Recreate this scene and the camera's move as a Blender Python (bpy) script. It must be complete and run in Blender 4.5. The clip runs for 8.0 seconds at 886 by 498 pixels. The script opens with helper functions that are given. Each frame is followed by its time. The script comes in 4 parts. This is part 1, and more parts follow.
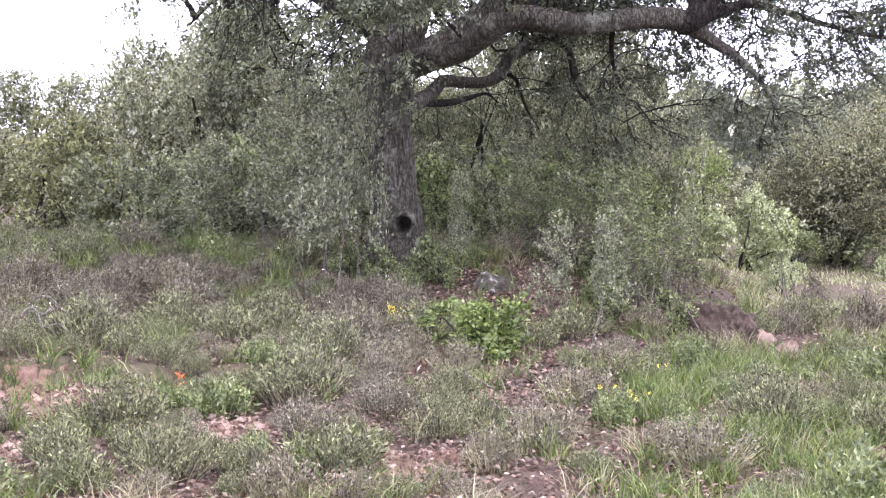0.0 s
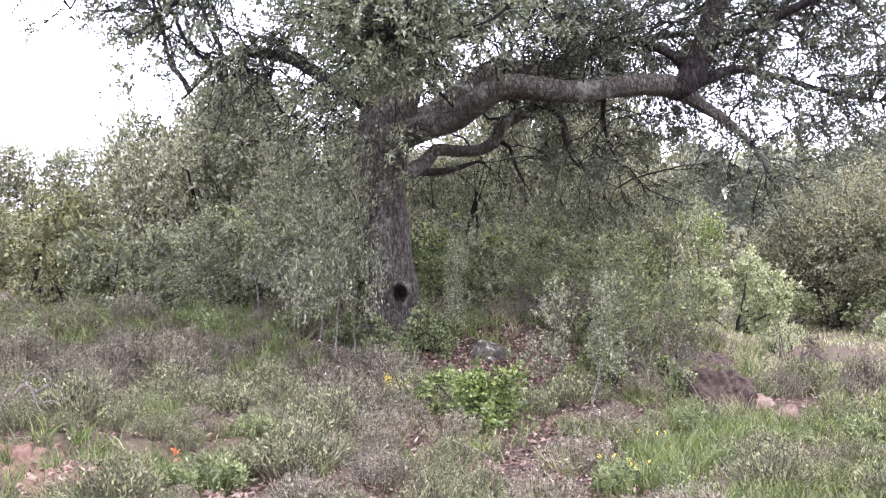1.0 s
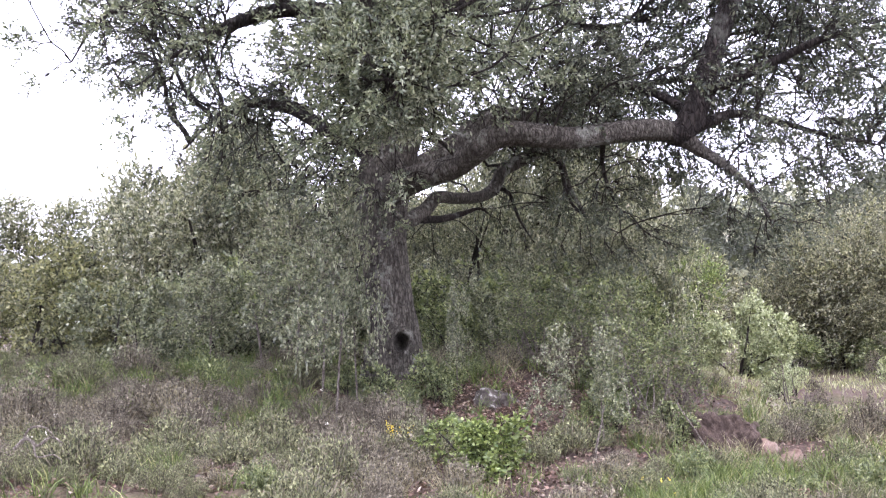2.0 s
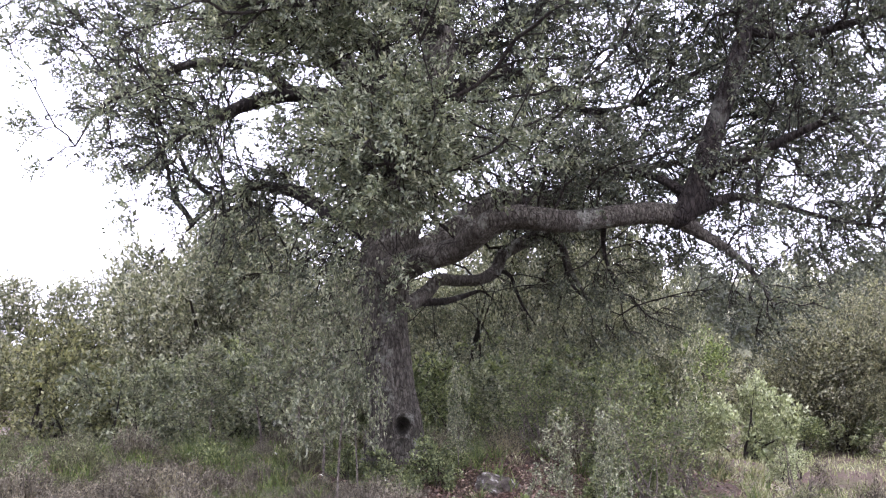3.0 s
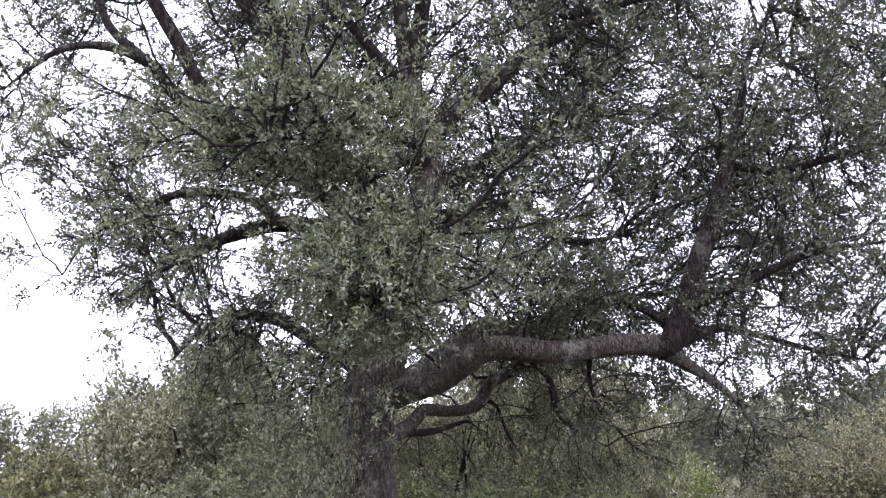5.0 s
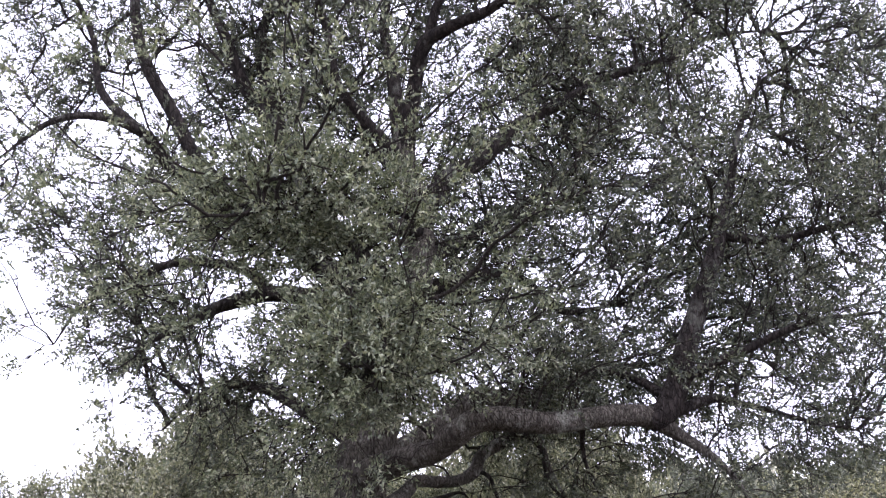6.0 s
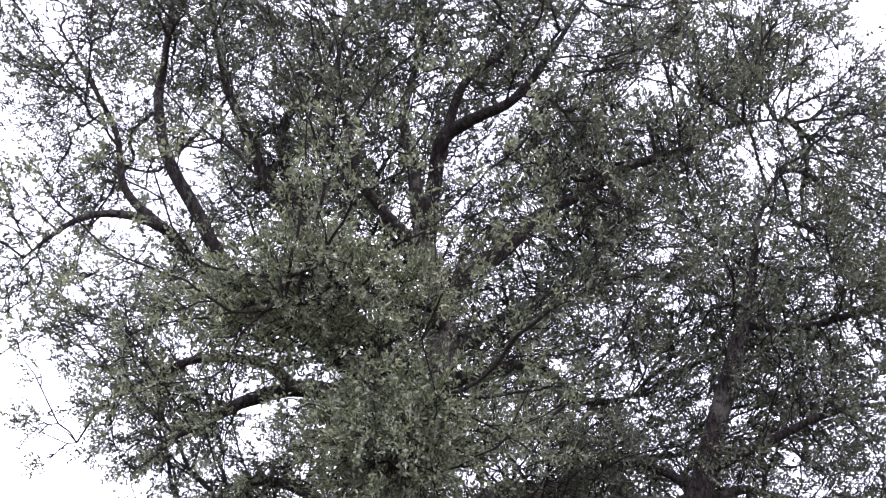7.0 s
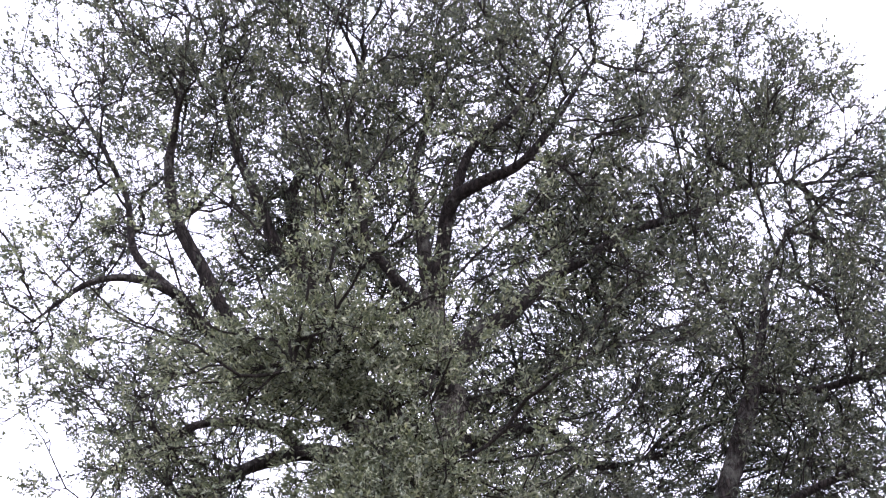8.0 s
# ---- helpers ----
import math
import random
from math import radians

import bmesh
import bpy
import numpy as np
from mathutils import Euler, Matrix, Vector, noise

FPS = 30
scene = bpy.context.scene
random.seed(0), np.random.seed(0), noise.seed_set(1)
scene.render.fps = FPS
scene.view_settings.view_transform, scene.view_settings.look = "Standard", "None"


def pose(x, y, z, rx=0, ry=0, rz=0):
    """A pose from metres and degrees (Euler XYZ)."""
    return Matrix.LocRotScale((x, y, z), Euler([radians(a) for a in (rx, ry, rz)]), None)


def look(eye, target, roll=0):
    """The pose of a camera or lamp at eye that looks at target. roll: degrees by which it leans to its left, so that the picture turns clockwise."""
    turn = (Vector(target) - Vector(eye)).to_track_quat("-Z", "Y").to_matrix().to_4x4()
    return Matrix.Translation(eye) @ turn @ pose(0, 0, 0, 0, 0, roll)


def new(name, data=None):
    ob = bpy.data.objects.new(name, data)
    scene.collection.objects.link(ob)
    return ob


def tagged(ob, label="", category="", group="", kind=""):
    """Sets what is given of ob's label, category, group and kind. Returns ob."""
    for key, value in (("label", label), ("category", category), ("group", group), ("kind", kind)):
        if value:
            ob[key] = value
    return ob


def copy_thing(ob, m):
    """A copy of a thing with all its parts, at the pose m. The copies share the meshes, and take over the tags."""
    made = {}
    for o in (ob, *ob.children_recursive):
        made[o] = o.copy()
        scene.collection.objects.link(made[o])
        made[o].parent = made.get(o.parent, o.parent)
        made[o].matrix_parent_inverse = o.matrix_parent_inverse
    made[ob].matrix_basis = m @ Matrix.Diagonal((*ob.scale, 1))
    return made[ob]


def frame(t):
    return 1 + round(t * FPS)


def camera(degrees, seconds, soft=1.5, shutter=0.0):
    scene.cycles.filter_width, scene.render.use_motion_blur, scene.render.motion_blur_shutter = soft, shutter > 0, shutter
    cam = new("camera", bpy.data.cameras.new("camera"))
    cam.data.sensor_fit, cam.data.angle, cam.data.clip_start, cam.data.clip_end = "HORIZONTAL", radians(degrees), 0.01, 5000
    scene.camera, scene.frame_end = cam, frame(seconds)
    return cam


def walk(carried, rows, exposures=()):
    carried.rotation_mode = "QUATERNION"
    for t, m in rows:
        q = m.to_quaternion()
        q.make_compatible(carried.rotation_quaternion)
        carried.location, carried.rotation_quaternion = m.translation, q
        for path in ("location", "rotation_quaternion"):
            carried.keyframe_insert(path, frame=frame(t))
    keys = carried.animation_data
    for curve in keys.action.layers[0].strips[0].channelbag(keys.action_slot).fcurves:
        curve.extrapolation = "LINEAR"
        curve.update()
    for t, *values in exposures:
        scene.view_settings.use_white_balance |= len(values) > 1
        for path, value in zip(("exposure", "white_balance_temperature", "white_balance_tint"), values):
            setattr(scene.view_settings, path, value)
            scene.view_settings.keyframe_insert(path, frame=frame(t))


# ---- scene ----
from mathutils import kdtree

# ------------------------------------------------------------------ camera
cam = camera(38.0, 8.0, soft=1.2)
EYE, TILT, LEAN = 1.6, -1.0, 0.6
# seconds, right, ahead, up (metres from the first stand), yaw, pitch, roll
ROWS = [
    (0.0, 0.000, -0.000, 0.000, 0.00, 0.00, 0.00),
    (0.5, 0.006, 0.018, 0.015, -0.11, 1.38, -0.80),
    (1.0, 0.010, 0.015, 0.026, -0.18, 2.94, -0.97),
    (2.5, 0.034, 0.014, 0.061, -0.10, 6.40, -1.84),
    (3.0, 0.036, 0.010, 0.082, -0.12, 8.50, -1.65),
    (3.5, 0.034, 0.006, 0.101, -0.22, 10.17, -1.25),
    (4.0, 0.039, -0.009, 0.114, -0.33, 11.80, -1.32),
    (5.5, 0.048, -0.040, 0.139, -1.12, 15.29, -1.55),
    (6.0, 0.057, -0.049, 0.160, -1.24, 16.99, -1.53),
    (6.5, 0.065, -0.061, 0.176, -0.98, 18.87, -2.02),
    (7.0, 0.056, -0.074, 0.188, -0.36, 20.99, -2.03),
    (7.5, 0.053, -0.091, 0.196, -0.18, 22.20, -2.24),
    (8.0, 0.051, -0.104, 0.196, -0.07, 23.73, -2.08),
]
EXPOSURES = [(t, e, 5880, 24) for t, e in ((0.0, 1.39), (1.0, 1.45), (2.5, 1.1), (3.5, 0.88), (4.2, 0.8), (5.5, 0.68), (8.0, 0.64))]
BASE = pose(0, 0, EYE) @ pose(0, 0, 0, 90 + TILT) @ pose(0, 0, 0, 0, 0, LEAN) @ pose(0, 0, 0, -90)
walk(cam, [(t, BASE @ pose(x, y, z, 0, 0, yaw) @ pose(0, 0, 0, 90 + pitch) @ pose(0, 0, 0, 0, 0, roll))
           for t, x, y, z, yaw, pitch, roll in ROWS], EXPOSURES)

# ------------------------------------------------------------------ light: bright overcast sky
SUN_UP, SUN_ROUND = 60.0, 150.0
world = bpy.data.worlds.new("world")
scene.world = world
world.use_nodes = True
wn, wl = world.node_tree.nodes, world.node_tree.links
wn.clear()
sky = wn.new("ShaderNodeTexSky")
sky.sky_type, sky.sun_disc = "NISHITA", False
sky.sun_elevation, sky.sun_rotation = radians(SUN_UP), radians(SUN_ROUND)
sky.air_density, sky.dust_density = 1.5, 6.0
cloud = wn.new("ShaderNodeMix")
cloud.data_type = "RGBA"
cloud.inputs[0].default_value = 0.8
cloud.inputs[7].default_value = (15.2, 15.1, 16.3, 1)
bg, wout = wn.new("ShaderNodeBackground"), wn.new("ShaderNodeOutputWorld")
bg.inputs[1].default_value = 0.15
wl.new(sky.outputs[0], cloud.inputs[6])
wl.new(cloud.outputs[2], bg.inputs[0])
wl.new(bg.outputs[0], wout.inputs[0])
sun = new("sun", bpy.data.lights.new("sun", "SUN"))
sun.data.energy, sun.data.angle, sun.data.color = 1.3, radians(35), (1.0, 0.96, 0.9)
az, el = radians(SUN_ROUND), radians(SUN_UP)
SUN_DIR = Vector((math.sin(az) * math.cos(el), math.cos(az) * math.cos(el), math.sin(el)))
sun.matrix_world = look(SUN_DIR * 50, (0, 0, 0))

# ------------------------------------------------------------------ materials


def nodes_of(name):
    m = bpy.data.materials.new(name)
    m.use_nodes = True
    n, l = m.node_tree.nodes, m.node_tree.links
    return m, n, l, n["Principled BSDF"]


def ramp(n, l, source, stops):
    r = n.new("ShaderNodeValToRGB")
    while len(r.color_ramp.elements) < len(stops):
        r.color_ramp.elements.new(0.5)
    for e, (p, c) in zip(r.color_ramp.elements, stops):
        e.position, e.color = p, (*c, 1)
    l.new(source, r.inputs[0])
    return r.outputs[0]


def noise_tex(n, l, scale, detail=5.0, stretch=None, rough=0.6):
    tex = n.new("ShaderNodeTexNoise")
    tex.inputs["Scale"].default_value, tex.inputs["Detail"].default_value = scale, detail
    tex.inputs["Roughness"].default_value = rough
    co = n.new("ShaderNodeTexCoord")
    if stretch:
        mp = n.new("ShaderNodeMapping")
        mp.inputs["Scale"].default_value = stretch
        l.new(co.outputs["Object"], mp.inputs[0])
        l.new(mp.outputs[0], tex.inputs["Vector"])
    else:
        l.new(co.outputs["Object"], tex.inputs["Vector"])
    return tex.outputs["Fac"]


def mix(n, l, fac, a, b, blend="MIX"):
    m = n.new("ShaderNodeMix")
    m.data_type, m.blend_type = "RGBA", blend
    for socket, v in ((m.inputs[0], fac), (m.inputs[6], a), (m.inputs[7], b)):
        if isinstance(v, (int, float)):
            socket.default_value = v
        elif isinstance(v, tuple):
            socket.default_value = (*v, 1)
        else:
            l.new(v, socket)
    return m.outputs[2]


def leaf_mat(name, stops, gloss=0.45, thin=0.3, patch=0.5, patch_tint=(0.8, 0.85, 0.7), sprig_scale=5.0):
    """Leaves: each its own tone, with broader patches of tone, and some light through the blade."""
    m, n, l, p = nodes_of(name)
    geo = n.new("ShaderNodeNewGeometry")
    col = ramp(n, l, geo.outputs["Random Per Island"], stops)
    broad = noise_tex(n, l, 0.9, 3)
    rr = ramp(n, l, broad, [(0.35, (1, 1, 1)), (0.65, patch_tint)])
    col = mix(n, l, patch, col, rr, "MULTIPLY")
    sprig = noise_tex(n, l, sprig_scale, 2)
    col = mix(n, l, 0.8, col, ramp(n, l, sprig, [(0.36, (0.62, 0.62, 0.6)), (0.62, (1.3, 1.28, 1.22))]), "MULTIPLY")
    l.new(col, p.inputs["Base Color"])
    p.inputs["Roughness"].default_value = gloss
    p.inputs["Specular IOR Level"].default_value = 0.5
    tr, ms = n.new("ShaderNodeBsdfTranslucent"), n.new("ShaderNodeMixShader")
    l.new(mix(n, l, 1.0, col, (1.0, 1.0, 0.55), "MULTIPLY"), tr.inputs[0])
    ms.inputs[0].default_value = thin
    l.new(p.outputs[0], ms.inputs[1])
    l.new(tr.outputs[0], ms.inputs[2])
    l.new(ms.outputs[0], n["Material Output"].inputs[0])
    return m


def bark_mat(name, dark, mid, light, scale=1.0, lichen=0.0):
    m, n, l, p = nodes_of(name)
    grain = noise_tex(n, l, 22 * scale, 6, (1, 1, 0.28))
    coarse = noise_tex(n, l, 5 * scale, 4)
    v = n.new("ShaderNodeTexVoronoi")
    v.feature = "DISTANCE_TO_EDGE"
    v.inputs["Scale"].default_value = 26 * scale
    co, mp = n.new("ShaderNodeTexCoord"), n.new("ShaderNodeMapping")
    mp.inputs["Scale"].default_value = (1, 1, 0.35)
    l.new(co.outputs["Object"], mp.inputs[0])
    l.new(mp.outputs[0], v.inputs["Vector"])
    col = ramp(n, l, grain, [(0.3, dark), (0.52, mid), (0.75, light)])
    crack = ramp(n, l, v.outputs["Distance"], [(0.0, (0.3, 0.28, 0.26)), (0.16, (1, 1, 1))])
    col = mix(n, l, 0.8, col, crack, "MULTIPLY")
    col = mix(n, l, 0.35, col, ramp(n, l, coarse, [(0.35, (0.5, 0.46, 0.42)), (0.65, (1.15, 1.15, 1.1))]), "MULTIPLY")
    if lichen:
        spot = noise_tex(n, l, 3.3, 6, rough=0.7)
        col = mix(n, l, ramp(n, l, spot, [(0.56, (0, 0, 0)), (0.66, (lichen, lichen, lichen))]), col, (0.36, 0.37, 0.31))
    l.new(col, p.inputs["Base Color"])
    p.inputs["Roughness"].default_value = 0.92
    p.inputs["Specular IOR Level"].default_value = 0.2
    b = n.new("ShaderNodeBump")
    b.inputs["Strength"].default_value, b.inputs["Distance"].default_value = 0.9, 0.02
    add = n.new("ShaderNodeMath")
    add.operation = "ADD"
    l.new(grain, add.inputs[0])
    l.new(crack, add.inputs[1])
    l.new(add.outputs[0], b.inputs["Height"])
    l.new(b.outputs[0], p.inputs["Normal"])
    return m


def plain_mat(name, stops, scale=8.0, rough=0.9, bump=0.4, island=False):
    m, n, l, p = nodes_of(name)
    tone = noise_tex(n, l, scale, 7, rough=0.65)
    col = ramp(n, l, tone, stops)
    if island:
        geo = n.new("ShaderNodeNewGeometry")
        col = mix(n, l, 0.7, col, ramp(n, l, geo.outputs["Random Per Island"], [(0.0, (0.45, 0.42, 0.4)), (1.0, (1.2, 1.15, 1.1))]), "MULTIPLY")
    l.new(col, p.inputs["Base Color"])
    p.inputs["Roughness"].default_value = rough
    p.inputs["Specular IOR Level"].default_value = 0.25
    b = n.new("ShaderNodeBump")
    b.inputs["Strength"].default_value, b.inputs["Distance"].default_value = bump, 0.03
    l.new(noise_tex(n, l, scale * 4, 6, rough=0.7), b.inputs["Height"])
    l.new(b.outputs[0], p.inputs["Normal"])
    return m


def soil_mat():
    m, n, l, p = nodes_of("soil")
    fine = noise_tex(n, l, 14, 8, rough=0.7)
    broad = noise_tex(n, l, 0.7, 5)
    patch = noise_tex(n, l, 0.16, 4)
    earth = ramp(n, l, fine, [(0.3, (0.030, 0.020, 0.016)), (0.5, (0.070, 0.048, 0.038)), (0.72, (0.155, 0.108, 0.088))])
    moss = ramp(n, l, fine, [(0.3, (0.05, 0.06, 0.025)), (0.7, (0.14, 0.15, 0.07))])
    col = mix(n, l, ramp(n, l, broad, [(0.52, (0, 0, 0)), (0.68, (0.5, 0.5, 0.5))]), earth, moss)
    col = mix(n, l, ramp(n, l, patch, [(0.5, (0, 0, 0)), (0.7, (0.35, 0.35, 0.35))]), col, (0.17, 0.14, 0.10))
    l.new(col, p.inputs["Base Color"])
    p.inputs["Roughness"].default_value = 0.95
    p.inputs["Specular IOR Level"].default_value = 0.15
    b = n.new("ShaderNodeBump")
    b.inputs["Strength"].default_value, b.inputs["Distance"].default_value = 0.7, 0.04
    l.new(fine, b.inputs["Height"])
    l.new(b.outputs[0], p.inputs["Normal"])
    return m


SOIL = soil_mat()
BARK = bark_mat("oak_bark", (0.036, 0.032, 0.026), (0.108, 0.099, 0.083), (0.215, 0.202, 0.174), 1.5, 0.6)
# oak bark darkened for upper limbs, their backlit look put into the colour
BACKLIT_BARK = bark_mat("oak_bark_backlit", (0.010, 0.008, 0.0075), (0.031, 0.026, 0.023), (0.075, 0.064, 0.056), 1.0, 0.2)
TWIG = bark_mat("twig_bark", (0.016, 0.013, 0.011), (0.04, 0.033, 0.028), (0.085, 0.072, 0.06), 3.0)
PALE_TWIG = bark_mat("lichened_twig", (0.07, 0.065, 0.05), (0.15, 0.145, 0.11), (0.26, 0.255, 0.20), 3.0)
GREYWOOD = bark_mat("grey_dry_wood", (0.12, 0.10, 0.085), (0.24, 0.21, 0.18), (0.38, 0.35, 0.31), 3.0)
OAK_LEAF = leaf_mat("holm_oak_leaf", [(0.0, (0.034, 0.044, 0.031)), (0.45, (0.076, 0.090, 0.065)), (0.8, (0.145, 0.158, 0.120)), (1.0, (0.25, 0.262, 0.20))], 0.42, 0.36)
# the oak's leaf about twice as light: front light painted on near sprays
OAK_FRONT = leaf_mat("holm_oak_lit_leaf", [(0.0, (0.075, 0.094, 0.064)), (0.45, (0.165, 0.19, 0.132)), (0.8, (0.265, 0.29, 0.215)), (1.0, (0.41, 0.43, 0.33))], 0.40, 0.36)
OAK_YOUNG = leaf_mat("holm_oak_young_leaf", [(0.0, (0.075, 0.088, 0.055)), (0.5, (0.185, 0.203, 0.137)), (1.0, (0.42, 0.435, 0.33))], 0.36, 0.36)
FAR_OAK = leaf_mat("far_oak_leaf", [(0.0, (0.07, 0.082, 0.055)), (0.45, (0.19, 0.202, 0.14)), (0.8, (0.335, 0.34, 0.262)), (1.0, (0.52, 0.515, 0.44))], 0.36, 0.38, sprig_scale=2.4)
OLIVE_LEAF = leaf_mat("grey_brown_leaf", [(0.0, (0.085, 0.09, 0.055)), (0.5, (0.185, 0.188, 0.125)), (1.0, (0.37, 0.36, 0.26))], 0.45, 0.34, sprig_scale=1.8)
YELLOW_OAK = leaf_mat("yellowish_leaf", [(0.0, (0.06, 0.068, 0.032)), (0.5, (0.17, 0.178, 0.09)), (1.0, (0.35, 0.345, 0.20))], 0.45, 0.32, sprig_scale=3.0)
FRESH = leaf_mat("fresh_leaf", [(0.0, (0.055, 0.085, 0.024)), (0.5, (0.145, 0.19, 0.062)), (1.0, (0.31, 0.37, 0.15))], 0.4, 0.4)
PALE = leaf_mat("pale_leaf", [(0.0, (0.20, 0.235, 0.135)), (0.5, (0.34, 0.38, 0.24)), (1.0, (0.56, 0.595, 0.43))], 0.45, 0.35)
# pine green lightened and greyed, aerial haze put into the colour
PINE = leaf_mat("hazed_pine", [(0.0, (0.05, 0.06, 0.042)), (1.0, (0.125, 0.135, 0.10))], 0.6, 0.2)
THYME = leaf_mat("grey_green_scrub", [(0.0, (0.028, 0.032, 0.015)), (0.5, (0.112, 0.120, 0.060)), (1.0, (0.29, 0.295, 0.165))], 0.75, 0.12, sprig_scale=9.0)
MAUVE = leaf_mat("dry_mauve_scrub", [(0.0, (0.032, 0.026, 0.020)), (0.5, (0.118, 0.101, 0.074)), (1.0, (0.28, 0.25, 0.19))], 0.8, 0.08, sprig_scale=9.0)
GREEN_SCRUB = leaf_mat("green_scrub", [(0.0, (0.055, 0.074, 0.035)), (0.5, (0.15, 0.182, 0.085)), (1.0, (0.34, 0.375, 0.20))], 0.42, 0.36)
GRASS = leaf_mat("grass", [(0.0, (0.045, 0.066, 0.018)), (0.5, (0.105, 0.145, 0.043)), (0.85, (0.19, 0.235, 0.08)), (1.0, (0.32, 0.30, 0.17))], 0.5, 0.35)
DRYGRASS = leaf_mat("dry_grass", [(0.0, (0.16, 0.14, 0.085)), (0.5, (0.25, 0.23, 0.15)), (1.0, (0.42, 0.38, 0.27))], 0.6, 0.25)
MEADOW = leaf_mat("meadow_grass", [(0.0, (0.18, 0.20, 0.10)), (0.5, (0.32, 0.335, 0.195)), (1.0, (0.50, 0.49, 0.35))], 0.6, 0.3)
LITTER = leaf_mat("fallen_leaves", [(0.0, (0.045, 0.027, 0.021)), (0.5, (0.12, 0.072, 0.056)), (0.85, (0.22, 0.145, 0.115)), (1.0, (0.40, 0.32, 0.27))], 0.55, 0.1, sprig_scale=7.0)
ROCK = plain_mat("rough_limestone", [(0.35, (0.034, 0.028, 0.023)), (0.50, (0.075, 0.064, 0.054)), (0.57, (0.12, 0.106, 0.092)), (0.62, (0.37, 0.36, 0.32))], 9, 0.95, 1.0)
STONE = plain_mat("reddish_stone", [(0.3, (0.15, 0.10, 0.078)), (0.5, (0.24, 0.175, 0.14)), (0.75, (0.36, 0.295, 0.25))], 12, 0.9, 0.5, True)
CUTSOIL = plain_mat("dark_cut_earth", [(0.3, (0.034, 0.024, 0.019)), (0.5, (0.078, 0.056, 0.045)), (0.75, (0.16, 0.122, 0.10))], 13, 0.95, 1.0)
CLAY = plain_mat("red_clay", [(0.3, (0.105, 0.062, 0.045)), (0.5, (0.20, 0.125, 0.092)), (0.75, (0.34, 0.24, 0.185))], 14, 0.95, 1.0)
SAND = plain_mat("pale_track", [(0.3, (0.19, 0.155, 0.12)), (0.5, (0.27, 0.225, 0.18)), (0.75, (0.36, 0.31, 0.26))], 3, 0.95, 0.4)
YELLOW = plain_mat("yellow_petal", [(0.3, (0.65, 0.50, 0.03)), (0.7, (0.85, 0.70, 0.08))], 30, 0.6, 0.1)
ORANGE = plain_mat("orange_dry_leaf", [(0.3, (0.45, 0.13, 0.05)), (0.7, (0.65, 0.24, 0.10))], 30, 0.7, 0.2)
WHITE = plain_mat("white_petal", [(0.3, (0.65, 0.62, 0.52)), (0.7, (0.8, 0.78, 0.7))], 30, 0.6, 0.1)

# ------------------------------------------------------------------ geometry helpers
rng = np.random.default_rng(7)


class Geo:
    """Collects vertices and faces of three or four corners."""

    def __init__(self):
        self.v, self.t, self.q, self.n = [], [], [], 0

    def add(self, verts, tris=None, quads=None):
        if tris is not None and len(tris):
            self.t.append(np.asarray(tris, dtype=np.int64) + self.n)
        if quads is not None and len(quads):
            self.q.append(np.asarray(quads, dtype=np.int64) + self.n)
        self.v.append(np.asarray(verts, dtype=np.float64))
        self.n += len(verts)

    def mesh(self, name, smooth=False):
        me = bpy.data.meshes.new(name)
        v = np.concatenate(self.v) if self.v else np.zeros((0, 3))
        t = np.concatenate(self.t) if self.t else np.zeros((0, 3), dtype=np.int64)
        q = np.concatenate(self.q) if self.q else np.zeros((0, 4), dtype=np.int64)
        me.vertices.add(len(v))
        me.vertices.foreach_set("co", v.astype(np.float32).ravel())
        loops = np.concatenate([t.ravel(), q.ravel()]).astype(np.int32)
        me.loops.add(len(loops))
        me.loops.foreach_set("vertex_index", loops)
        me.polygons.add(len(t) + len(q))
        starts = np.concatenate([np.arange(len(t)) * 3, len(t) * 3 + np.arange(len(q)) * 4]).astype(np.int32)
        me.polygons.foreach_set("loop_start", starts)
        if smooth:
            me.polygons.foreach_set("use_smooth", np.ones(len(starts), dtype=bool))
        me.update(calc_edges=True)
        return me


def part(name, geo, material, parent=None, label="", smooth=False):
    me = geo.mesh(name, smooth) if isinstance(geo, Geo) else geo
    if not me.materials:
        me.materials.append(material)
    ob = new(name, me)
    ob.parent = parent
    return tagged(ob, label)


def unit(v):
    return v / np.maximum(np.linalg.norm(v, axis=-1, keepdims=True), 1e-9)


def rand_dirs(n):
    return unit(rng.normal(size=(n, 3)))


def add_leaves(geo, at, along, length, width, fold=0.25):
    """Pointed leaves: two facets folded along the midrib, at the places given, growing along the ways given."""
    n = len(at)
    along = unit(along)
    side = unit(np.cross(along, rand_dirs(n)))
    up = np.cross(side, along)
    length, width = np.broadcast_to(length, n)[:, None], np.broadcast_to(width, n)[:, None]
    mid = at + along * length * 0.45
    v = np.stack([at, mid + side * width * 0.5 + up * width * fold, at + along * length, mid - side * width * 0.5 + up * width * fold], 1).reshape(-1, 3)
    base = np.arange(n)[:, None] * 4
    geo.add(v, tris=np.concatenate([base + [0, 1, 2], base + [0, 2, 3]]))


